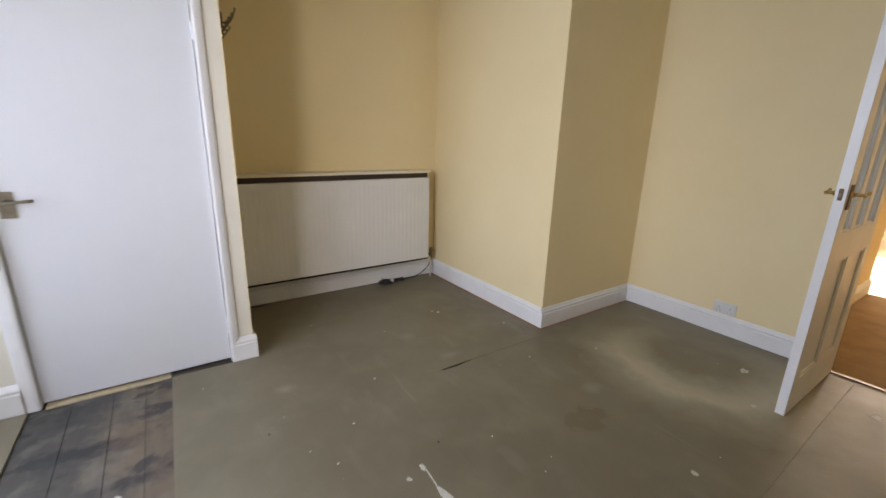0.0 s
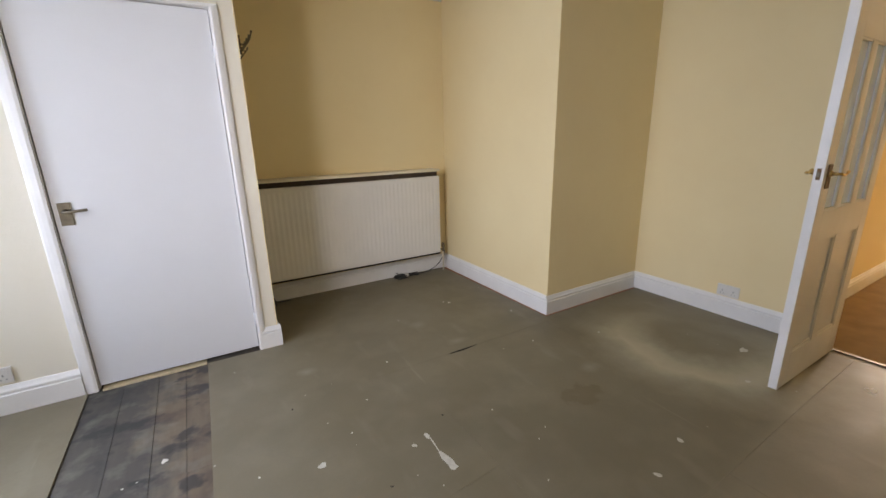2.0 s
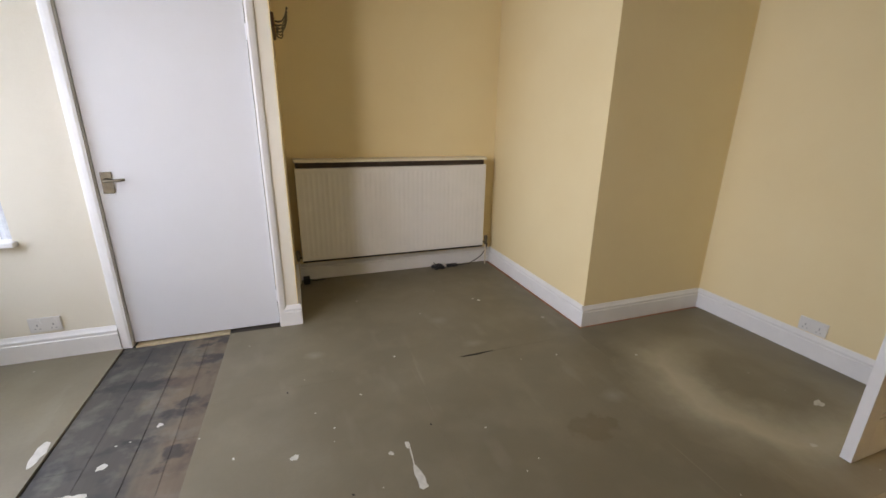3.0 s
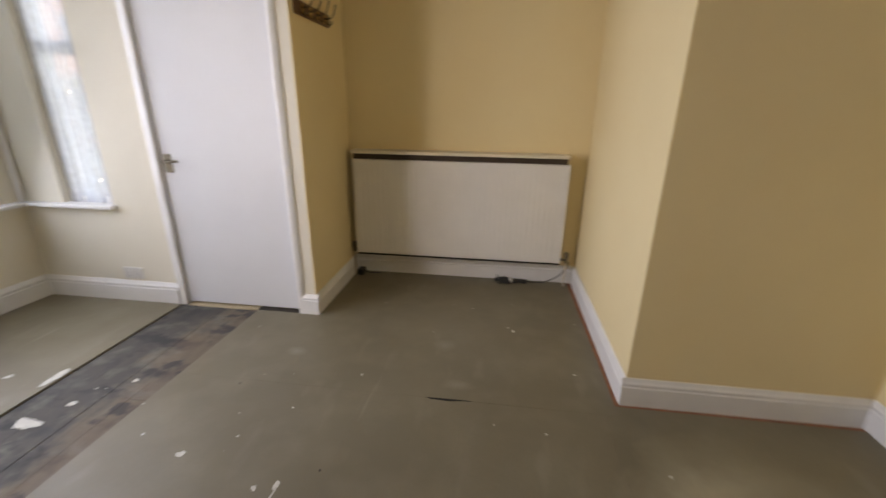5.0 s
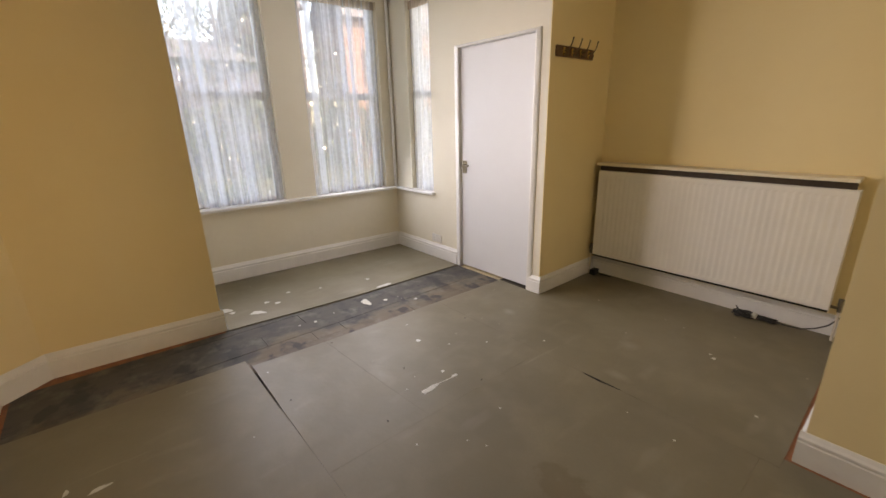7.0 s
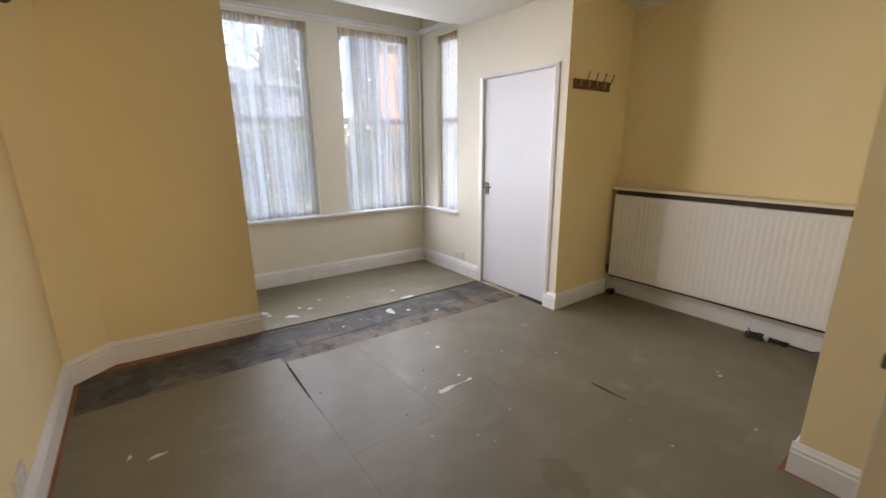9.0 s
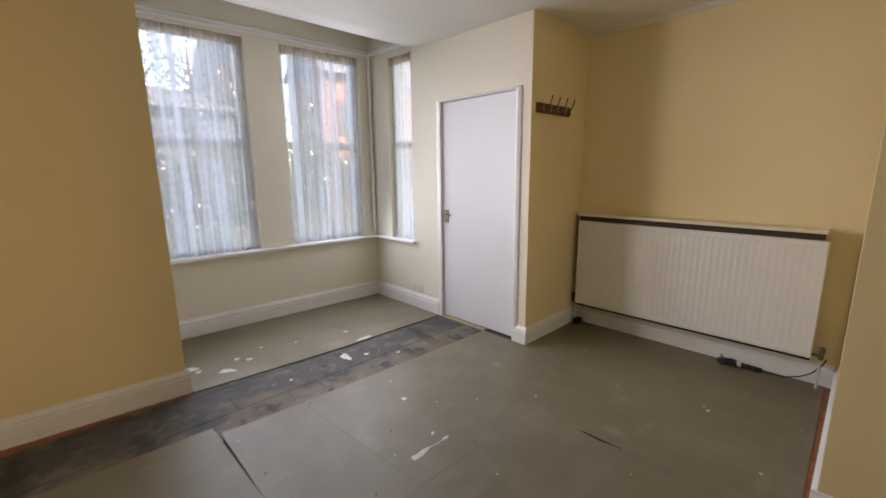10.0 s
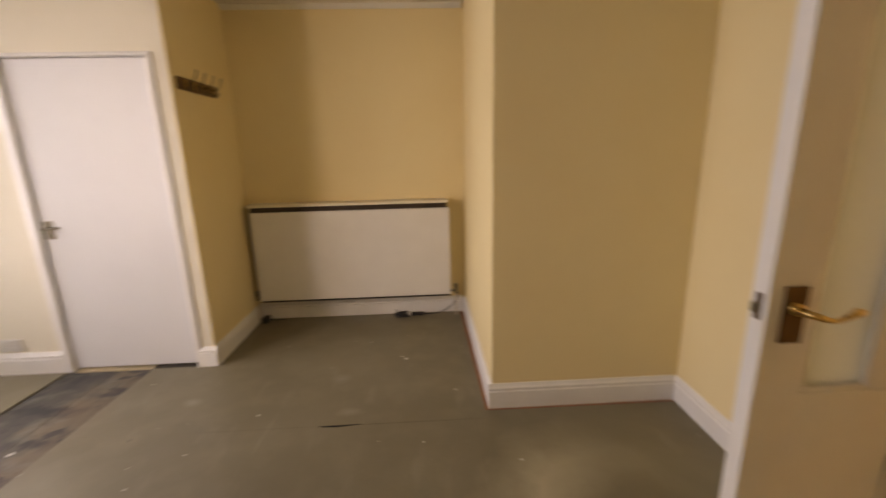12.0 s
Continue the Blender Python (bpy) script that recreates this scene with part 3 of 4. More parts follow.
for i in range(14):
    bm = bmesh.new()
    blob(bm, rnd.uniform(-0.2, 2.8), rnd.uniform(-0.5, 2.9) if i % 2 else rnd.uniform(0.5, 1.7), rnd.uniform(0.0015, 0.0045), 0.0, rnd.uniform(1, 2), rnd.uniform(0, 3), 8, 400 + i)
    part("paint_splash", bm, CHIP, floor, "white paint splash")
bm = bmesh.new()
blob(bm, 0.585, 1.215, 0.013, 0.0, 1.6, 1.5, 13, 41)
prism(bm, [(0.588, 1.2), (0.594, 1.2), (0.588, 1.13), (0.584, 1.1), (0.580, 1.1), (0.583, 1.13)], -0.003, 0.0012)
prism(bm, [(0.578, 1.1), (0.588, 1.1), (0.6, 1.06), (0.607, 1.03), (0.604, 1.0), (0.608, 0.985), (0.583, 0.978), (0.572, 0.99), (0.575, 1.02), (0.57, 1.06)], -0.003, 0.0012)
part("paint_scrape", bm, CHIP, floor, "long pale scrape of paint")
bm = bmesh.new()
blob(bm, -0.86, 1.655, 0.026, 0.003, 3.0, 1.62, seed=9)
part("paint_splash", bm, CHIP, floor, "white paint splash")
# dark sliver laid over the split joint, painted as the shade in it
bm = bmesh.new()
prism(bm, [(1.055, 1.783), (1.12, 1.775), (1.2, 1.777), (1.285, 1.786), (1.2, 1.787), (1.12, 1.786)], -0.004, 0.0012)
part("open_joint", bm, JOINT_SHADE, floor, "dark sliver for the shade where the hardboard has split")
for i, (x, y) in enumerate(((0.65, 0.72), (-0.24, 0.85), (0.17, 0.42), (0.33, 1.04), (0.72, 1.3), (0.1, 1.75))):
    bm = bmesh.new()
    blob(bm, x, y, 0.005, 0.001, 1.3, i, seed=100 + i)
    part("debris_crumb", bm, SUB, floor, "dark crumb of debris")
structure("door_threshold", boxes((-0.76, -0.25, 2.506, 2.56, -0.01, 0.004), w=0.001), PALEWOOD, "broken pale timber edge under the cupboard door", "threshold")
structure("threshold_packing", boxes((-0.247, 0.07, 2.508, 2.56, -0.01, 0.002), w=0.001), SUB, "dark gap packing under the cupboard door", "threshold")


# ---- the flush cupboard door ----
def lever_handle(parent, x, y, z, side, reach, plate_w=0.045, plate_h=0.12, metal=None, curl=0.0, plate=None):
    """A lever on a backplate; side is the way it stands out along y, reach the way and length of the lever along x."""
    bm = boxes((x - plate_w / 2, x + plate_w / 2, min(y, y + side * 0.006), max(y, y + side * 0.006), z - plate_h * 0.62, z + plate_h * 0.38), w=0.0015)
    h = part("handle_plate", bm, plate or BRONZE, parent, "tarnished metal backplate")
    bm = bmesh.new()
    rod(bm, (x, y, z), (x, y + side * 0.014, z), 0.013, seg=16)
    s = 1 if reach > 0 else -1
    if curl:
        # a waved lever with a thick scrolled end
        tube(bm, [(x, y + side * 0.01, z), (x, y + side * 0.036, z), (x + s * 0.006, y + side * 0.044, z), (x + reach * 0.22, y + side * 0.046, z - curl * 0.6), (x + reach * 0.4, y + side * 0.047, z - curl),
                  (x + reach * 0.58, y + side * 0.048, z - curl * 0.5), (x + reach * 0.75, y + side * 0.048, z + curl * 0.2), (x + reach * 0.9, y + side * 0.047, z + curl * 0.9), (x + reach, y + side * 0.046, z + curl * 0.9)],
             [0.008, 0.007, 0.007, 0.006, 0.0045, 0.0045, 0.006, 0.008, 0.005], 10)
    else:
        tube(bm, [(x, y + side * 0.01, z), (x, y + side * 0.04, z), (x + s * 0.006, y + side * 0.047, z), (x + reach * 0.45, y + side * 0.049, z + 0.002),
                  (x + reach * 0.8, y + side * 0.049, z + 0.004), (x + reach, y + side * 0.047, z + 0.006)], [0.008, 0.008, 0.008, 0.0065, 0.008, 0.0075], 10)
    part("lever", bm, metal or BRONZE, h, smooth=True)
    return h


door = tagged(new("cupboard_door"), "flat white painted cupboard door, closed, with lever handle", "door")
part("leaf", boxes((-0.768, 0.052, YD + 0.008, YD + 0.048, 0.02, 1.997), w=0.002), DOORW, door)
lever_handle(door, -0.722, YD + 0.008, 1.0, -1, 0.095, 0.052, 0.115)
for z in (0.22, 1.78):
    bm = bmesh.new()
    rod(bm, (0.056, YD + 0.006, z - 0.04), (0.056, YD + 0.006, z + 0.04), 0.006)
    part("hinge", bm, DOORW, door)

ARCH = [(0.0, 0.0), (0.0, 0.016), (0.012, 0.019), (0.03, 0.016), (0.044, 0.012), (0.05, 0.008), (0.05, 0.0)]


def architrave(name, pts, normal_axis, face, side, label):
    """A moulded frame round an opening: up, across and down, mitred. pts: (u0, u1, top) in the wall's plane."""
    u0, u1, top, w0, w1 = pts
    bm = bmesh.new()

    def at(u, v, z):
        return (u, face + side * v, z) if normal_axis == "y" else (face + side * v, u, z)

    rows = []
    for z, u, s, wid, up in ((0, u0, -1, w0, 0), (top, u0, -1, w0, 1), (top, u1, 1, w1, 1), (0, u1, 1, w1, 0)):
        rows.append([bm.verts.new(at(u + s * a / 0.05 * wid, v, z + (a * 0.45 if up else 0))) for a, v in ARCH])
    for a, b in zip(rows, rows[1:]):
        for i in range(len(ARCH)):
            j = (i + 1) % len(ARCH)
            bm.faces.new((a[i], a[j], b[j], b[i]))
    bm.faces.new(rows[0])
    bm.faces.new(rows[-1][::-1])
    return structure(name, bm, GLOSS, label, "door frame")


architrave("door_frame", (-0.775, 0.058, 2.003, 0.058, 0.045), "y", YD, -1, "white moulded architrave round the cupboard door")
structure("door_lining", boxes((-0.79, -0.772, YD + 0.002, YD + 0.12, 0, 2.02), (0.056, 0.075, YD + 0.002, YD + 0.12, 0, 2.02), (-0.772, 0.056, YD + 0.002, YD + 0.12, 2.001, 2.02)), GLOSS, "white painted door lining", "door frame")

# ---- the glazed room door, standing open ----
DX0, DX1, DY0, DY1 = 2.283, 3.048, 0.512, 0.552
gd = tagged(new("glazed_door"), "white panelled door with tall glass panes, standing open", "door")
zt = 1.995
part("stile", boxes((DX0, DX0 + 0.095, DY0, DY1, 0.01, zt), w=0.002), GLOSS, gd)
part("stile", boxes((DX1 - 0.095, DX1, DY0, DY1, 0.01, zt), w=0.002), GLOSS, gd)
part("bottom_rail", boxes((DX0 + 0.095, DX1 - 0.095, DY0, DY1, 0.01, 0.2), w=0.002), GLOSS, gd)
part("lock_rail", boxes((DX0 + 0.095, DX1 - 0.095, DY0, DY1, 0.8, 0.945), w=0.002), GLOSS, gd)
part("top_rail", boxes((DX0 + 0.095, DX1 - 0.095, DY0, DY1, 1.92, zt), w=0.002), GLOSS, gd)
part("frieze_rail", boxes((DX0 + 0.095, DX1 - 0.095, DY0, DY1, 1.7, 1.76), w=0.002), GLOSS, gd)
xi0, xi1 = DX0 + 0.095, DX1 - 0.095
BAR = 0.07
w3 = (xi1 - xi0 - 2 * BAR) / 3
for k in (1, 2):
    a = xi0 + k * w3 + (k - 1) * BAR
    part("glazing_bar", boxes((a, a + BAR, DY0 + 0.002, DY1 - 0.002, 0.945, 1.7), w=0.002), GLOSS, gd)
xm = (xi0 + xi1) / 2
part("muntin", boxes((xm - 0.04, xm + 0.04, DY0, DY1, 0.2, 0.8), w=0.002), GLOSS, gd)
for k in range(3):
    a = xi0 + k * (w3 + BAR)
    p = part("pane", boxes((a, a + w3, 0.529, 0.533, 0.945, 1.7)), OBSCURED, gd, "obscured glass pane")
    p.visible_shadow = False
    for y in (DY0 + 0.004, DY1 - 0.012):
        bm = boxes((a, a + 0.009, y, y + 0.008, 0.945, 1.7), (a + w3 - 0.009, a + w3, y, y + 0.008, 0.945, 1.7), (a, a + w3, y, y + 0.008, 0.945, 0.954), (a, a + w3, y, y + 0.008, 1.691, 1.7), w=0.002)
        part("bead", bm, GLOSS, gd)
part("top_panel", boxes((xi0, xi1, DY0 + 0.012, DY1 - 0.012, 1.76, 1.92)), GLOSS, gd)
for a, b in ((xi0, xm - 0.04), (xm + 0.04, xi1)):
    bm = boxes((a, b, DY0 + 0.012, DY1 - 0.012, 0.2, 0.8))
    part("panel", bm, GLOSS, gd)
    for y in (DY0 + 0.003, DY1 - 0.013):
        bm = boxes((a, a + 0.014, y, y + 0.01, 0.2, 0.8), (b - 0.014, b, y, y + 0.01, 0.2, 0.8), (a, b, y, y + 0.01, 0.2, 0.214), (a, b, y, y + 0.01, 0.786, 0.8), w=0.003)
        part("panel_moulding", bm, GLOSS, gd)
lever_handle(gd, DX0 + 0.05, DY0, 1.125, -1, 0.085, 0.042, 0.11, BRASS, 0.008, AGED)
lever_handle(gd, DX0 + 0.05, DY1, 1.125, 1, 0.085, 0.042, 0.11, BRASS, 0.008, AGED)
bm = boxes((DX0 - 0.0012, DX0 + 0.002, 0.524, 0.54, 1.098, 1.15))
part("latch_plate", bm, AGED, gd)
bm = boxes((DX0 - 0.011, DX0, 0.526, 0.538, 1.112, 1.132), w=0.002)
part("latch_bolt", bm, BRONZE, gd)
for z in (0.2, 1.0, 1.75):
    bm = bmesh.new()
    rod(bm, (DX1 + 0.006, DY1 + 0.004, z - 0.045), (DX1 + 0.006, DY1 + 0.004, z + 0.045), 0.006)
    part("hinge", bm, BRASS, gd)
structure("room_door_lining", boxes((XR - 0.001, XR + 0.121, -0.3, -0.272, 0, 2.06), (XR - 0.001, XR + 0.121, 0.572, 0.6, 0, 2.06), (XR - 0.001, XR + 0.121, -0.272, 0.572, 2.03, 2.06),
                                    (XR + 0.045, XR + 0.08, 0.56, 0.572, 0, 2.03), (XR + 0.045, XR + 0.08, -0.272, -0.26, 0, 2.03)), GLOSS, "white painted door lining with stop", "door frame")
architrave("room_door_frame", (-0.275, 0.575, 2.035, 0.065, 0.065), "x", XR, -1, "white moulded architrave round the room doorway")
structure("room_threshold", boxes((3.058, 3.09, -0.272, 0.572, -0.012, 0.007), w=0.002), BRONZE, "thin dull brass threshold strip", "threshold")

# ---- windows of the bay ----


def sash(name, along, fixed, u0, u1, z0, z1, zm, sgn):
    """A white sash window in the plane `fixed`; along is the axis it runs along, sgn the way into the room."""
    win = tagged(new(name), "white painted sash window with a middle rail", "window", kind="structure")

    def bx(a0, a1, d0, d1, b0, b1):
        d0, d1 = sorted((fixed + sgn * d0, fixed + sgn * d1))
        return (d0, d1, a0, a1, b0, b1) if along == "y" else (a0, a1, d0, d1, b0, b1)

    part("window_frame", boxes(bx(u0, u0 + 0.05, -0.05, 0.05, z0, z1), bx(u1 - 0.05, u1, -0.05, 0.05, z0, z1), bx(u0 + 0.05, u1 - 0.05, -0.05, 0.05, z0, z0 + 0.06),
                               bx(u0 + 0.05, u1 - 0.05, -0.05, 0.05, z1 - 0.05, z1), w=0.004), GLOSS, win)
    part("meeting_rail", boxes(bx(u0 + 0.05, u1 - 0.05, -0.045, 0.03, zm - 0.035, zm + 0.035), w=0.004), GLOSS, win)
    for b0, b1 in ((z0 + 0.06, zm - 0.035), (zm + 0.035, z1 - 0.05)):
        p = part("pane", boxes(bx(u0 + 0.05, u1 - 0.05, -0.012, -0.008, b0, b1)), GLASS, win)
        p.visible_shadow = False
    return win


rake(sash("window_1", "y", -2.0, 0.45, 1.265, 0.68, 2.56, 1.665, 1))
rake(sash("window_2", "y", -2.0, 1.57, 2.39, 0.68, 2.56, 1.665, 1))
sash("window_3", "x", 2.63, -1.56, -1.185, 0.68, 2.52, 1.665, -1)
sash("window_4", "x", 0.24, -1.56, -1.21, 0.68, 2.52, 1.665, 1)


def net(along, fixed, u0, u1, z0, z1, seed):
    rnd = random.Random(seed)
    ph = [rnd.uniform(0, 6.3) for _ in range(4)]
    bm = bmesh.new()
    nu, nz = int((u1 - u0) * 130), 10
    rows = []
    for j in range(nz + 1):
        z = z1 + (z0 - z1) * j / nz
        row = []
        for i in range(nu + 1):
            u = u0 + (u1 - u0) * i / nu
            d = 0.011 * math.sin(u * 78 + ph[0] + 1.4 * math.sin(u * 9 + ph[1])) + 0.008 * math.sin(u * 31 + ph[2] + 0.2 * z) + 0.004 * math.sin(u * 140 + ph[3])
            d *= 0.55 + 0.45 * j / nz
            zz = z + (0.012 * math.sin(u * 17 + ph[1]) if j == nz else 0)
            row.append(bm.verts.new((fixed + d, u, zz) if along == "y" else (u, fixed + d, zz)))
        rows.append(row)
    for a, b in zip(rows, rows[1:]):
        for i in range(nu):
            bm.faces.new((a[i], a[i + 1], b[i + 1], b[i]))
    ob = tagged(part("net_curtain", bm, NET, smooth=True), "sheer white net curtain hanging in soft folds", "curtain", "net curtains in the bay")
    # the gathered heading, a second thickness along the top
    bm = bmesh.new()
    rows = []
    for z in (z1 + 0.004, z1 - 0.05, z1 - 0.1):
        row = []
        for i in range(nu + 1):
            u = u0 + (u1 - u0) * i / nu
            d = 0.012 + 0.008 * math.sin(u * 150 + ph[2] + 1.3 * math.sin(u * 21 + ph[0])) + 0.004 * math.sin(u * 290 + ph[1])
            row.append(bm.verts.new((fixed + d, u, z) if along == "y" else (u, fixed - d, z)))
        rows.append(row)
    for a, b in zip(rows, rows[1:]):
        for i in range(nu):
            bm.faces.new((a[i], a[i + 1], b[i + 1], b[i]))
    part("heading", bm, NETHEAD, ob, "gathered beige heading of the net", smooth=True)
    return ob


rake(net("y", -1.915, 0.455, 1.26, 0.69, 2.585, 1))
rake(net("y", -1.915, 1.575, 2.385, 0.69, 2.585, 2))
net("x", 2.565, -1.55, -1.19, 0.69, 2.545, 3)

SN = 0.045
bm = bmesh.new()
prism(bm, [(-1.95, 0.35), (XB + 0.075, 0.35), (XB + 0.075, YD - SN), (-1.165, YD - SN), (-1.165, YD + 0.06), (-1.95, YD + 0.06)], 0.672, 0.7)
bevelled(bm, 0.008, 2)
rake(structure("window_sill", bm, GLOSS, "white painted window sill running round the bay", "window sill"))
RAIL = [(0, 2.585), (0.03, 2.585), (0.036, 2.6), (0.024, 2.615), (0.03, 2.632), (0.012, 2.65), (0, 2.65)]
bm = bmesh.new()
profile_run(bm, (XB, YD), (XB, 0.35), RAIL)
rake(structure("trim", bm, GLOSS, "white picture rail over the bay windows", "moulding"))
bm = bmesh.new()
profile_run(bm, (-1.19, YD), (XB, YD), [(a, b - 0.005) for a, b in RAIL])
structure("trim", bm, GLOSS, "white picture rail over the bay windows", "moulding")
bm = bmesh.new()
rod(bm, (XB + 0.028, YD - 0.028, 0.7), (XB + 0.028, YD - 0.028, 2.6), 0.016)
structure("trim", bm, GLOSS, "white corner bead between the windows", "moulding")
bm = bmesh.new()
profile_run(bm, (2.0, YR), (0.182, YR), [(0, 2.488), (0.01, 2.488), (0.016, 2.497), (0.03, 2.512), (0.032, 2.52), (0, 2.52)])
structure("trim", bm, CEIL, "thin cracked ceiling moulding", "moulding")

SHELFP = paint("cream_shelf_paint", (0.80, 0.73, 0.58), 0.5, 0.04, 4, 80, 0.1)
# ---- radiator, shelf, cable ----
rad = tagged(new("radiator"), "wide cream panel radiator with vertical flutes", "radiator")
RX0, RX1, RZ0, RZ1, RY = 0.238, 1.872, 0.2, 0.962, 3.218
bm = bmesh.new()
prof = [(RX0, 0.006), (RX0 + 0.004, 0.0), (RX0 + 0.045, 0.0)]
NF = 38
fw = (RX1 - RX0 - 0.09) / NF
for k in range(NF):
    a = RX0 + 0.045 + k * fw
    prof += [(a + fw * 0.12, 0.0), (a + fw * 0.36, 0.0017), (a + fw * 0.64, 0.0017), (a + fw * 0.88, 0.0)]
prof += [(RX1 - 0.045, 0.0), (RX1 - 0.004, 0.0), (RX1, 0.006)]
rows = []
for z, flat, inset in ((RZ0, 1, 0.01), (RZ0 + 0.006, 1, 0.0), (RZ0 + 0.03, 1, 0.0), (RZ0 + 0.045, 0, 0.0), (RZ1 - 0.05, 0, 0.0), (RZ1 - 0.035, 1, 0.0), (RZ1 - 0.006, 1, 0.0), (RZ1, 1, 0.01)):
    rows.append([bm.verts.new((x, RY + inset + (0 if flat and i not in (0, len(prof) - 1) else d), z)) for i, (x, d) in enumerate(prof)])
for a, b in zip(rows, rows[1:]):
    for i in range(len(prof) - 1):
        bm.faces.new((a[i], a[i + 1], b[i + 1], b[i]))
part("front_panel", bm, RAD, rad)
# dark box added as the shade below the panel's bottom edge
part("bottom_channel", boxes((RX0 + 0.006, RX1 - 0.006, RY + 0.006, RY + 0.05, RZ0 - 0.012, RZ0 + 0.004)), JOINT_SHADE, rad, "dark strip put in for the shade along the bottom edge")
part("back_panel", boxes((RX0 + 0.01, RX1 - 0.01, RY + 0.05, RY + 0.062, RZ0 + 0.005, RZ1 - 0.005), w=0.003), RAD, rad)
for x in (RX0, RX1 - 0.004):
    part("side_cover", boxes((x, x + 0.004, RY + 0.006, RY + 0.062, RZ0, RZ1)), RAD, rad)
part("top_grille", boxes(*[(RX0 + 0.004, RX1 - 0.004, RY + 0.012 + 0.012 * k, RY + 0.017 + 0.012 * k, RZ1 - 0.02, RZ1 - 0.004) for k in range(4)]), RAD, rad)
for x in (0.5, 1.6):
    part("bracket", boxes((x, x + 0.03, RY + 0.062, YR, 0.3, 0.85)), RAD, rad)
for x, s in ((RX0 - 0.03, -1), (RX1 + 0.045, 1)):
    bm = bmesh.new()
    rod(bm, (x, RY + 0.035, -0.004), (x, RY + 0.035, 0.215), 0.0075)
    part("supply_pipe", bm, COPPER, rad, "painted supply pipe")
    bm = bmesh.new()
    rod(bm, (x, RY + 0.035, 0.2), (x, RY + 0.035, 0.245), 0.013)
    rod(bm, (x, RY + 0.035, 0.225), (RX0 if s < 0 else RX1, RY + 0.035, 0.225), 0.01)
    v = part("valve", bm, BRONZE, rad, "brass valve body")
    bm = bmesh.new()
    rod(bm, (x, RY + 0.035, 0.245), (x, RY + 0.035, 0.285), 0.017, 0.014, 16)
    part("valve_cap", bm, BRONZE, v, "tarnished cap")
sh = tagged(part("radiator_shelf", boxes((0.232, 1.86, 3.185, YR, 1.006, 1.028), w=0.004), SHELFP), "thin cream painted shelf on the wall over the radiator", "shelf")

# dark strip added in the gap to stand in for shade below the shelf
part("batten", boxes((0.245, 1.85, 3.226, 3.25, 0.962, 1.005), w=0.002), SHELFSHADE, sh, "dark strip standing in for the shade under the shelf")

cable = thing("cable_bundle", "bundled black power cable with white tie lying on the floor", "cable")
bm = bmesh.new()
for k in range(6):
    o = (k - 2.5) * 0.009
    tube(bm, [(1.375 + 0.12 * (0.5 - 0.5 * math.cos(t)) * 1.0 + 0.1 * t / 6.283 * 0.2, 3.262 + o + 0.022 * math.sin(t * 2 + k), 0.009 + 0.007 * (k % 3) + 0.004 * math.sin(3 * t)) for t in [i * 6.283 / 18 for i in range(19)]], 0.0048, 6)
for k in range(5):
    o = (k - 2) * 0.007
    tube(bm, [(1.52 + 0.055 * (1 - math.cos(t)), 3.272 + o + 0.016 * math.sin(t * 2 + k), 0.009 + 0.007 * (k % 3)) for t in [i * 6.283 / 16 for i in range(17)]], 0.0045, 6)
part("coil", bm, BLACK, cable, smooth=True)
bm = boxes((1.487, 1.517, 3.245, 3.295, 0.002, 0.036), w=0.008)
part("tie", bm, PLASTIC, cable, "white tie")
bm = bmesh.new()
tube(bm, [(1.60, 3.275, 0.012), (1.68, 3.278, 0.006), (1.76, 3.276, 0.012), (1.83, 3.27, 0.045), (1.885, 3.262, 0.09), (1.93, 3.262, 0.16), (1.945, 3.27, 0.2)], 0.0045, 8)
part("lead", bm, BLACK, cable, smooth=True)
bm = bmesh.new()
tube(bm, [(1.42, 3.255, 0.03), (1.405, 3.25, 0.045), (1.395, 3.25, 0.058), (1.39, 3.256, 0.064)], 0.004, 6)
part("loose_end", bm, BLACK, cable, smooth=True)
plug = thing("black_adapter", "small black power adapter on the floor by the skirting", "adapter")
part("body", boxes((0.232, 0.285, 3.21, 3.29, 0.0, 0.052), w=0.008), BLACK, plug)
bm = bmesh.new()
tube(bm, [(0.285, 3.25, 0.03), (0.32, 3.26, 0.012), (0.36, 3.275, 0.006), (0.41, 3.285, 0.006)], 0.004, 6)
part("lead", bm, BLACK, plug, smooth=True)

# ---- coat hooks ----
rack = tagged(new("coat_rack"), "dark wooden coat rack with four metal hooks on the wall", "coat rack")
part("board", boxes((0.182, 0.2, 2.575, 3.05, 1.826, 1.9), w=0.004), PEGWOOD, rack)
for k in range(4):
    y = 2.655 + k * 0.108
    bm = boxes((0.2, 0.204, y - 0.012, y + 0.012, 1.838, 1.888), w=0.002)
    h = part("hook_plate", bm, BRASS, rack)
    bm = bmesh.new()
    tube(bm, [(0.203, y, 1.868), (0.222, y, 1.865), (0.245, y, 1.873), (0.262, y, 1.9), (0.272, y, 1.93), (0.276, y, 1.945)], [0.005, 0.005, 0.0045, 0.004, 0.004, 0.006], 8)
    part("upper_hook", bm, BRONZE, h, smooth=True)
    bm = bmesh.new()
    tube(bm, [(0.203, y, 1.85), (0.215, y, 1.835), (0.232, y, 1.83), (0.242, y, 1.842), (0.243, y, 1.853)], [0.0045, 0.0045, 0.004, 0.004, 0.005], 8)
    part("lower_hook", bm, BRONZE, h, smooth=True)


# ---- brass wall light on the splayed corner ----
lamp = thing("wall_light", "small tarnished brass wall light, unlit, on the splayed corner", "wall light")
bm = bmesh.new()
rod(bm, (0, 0, 0), (0.018, 0, 0), 0.05, 0.042, 24)
part("wall_rose", bm, BRONZE, lamp, smooth=True)
bm = bmesh.new()
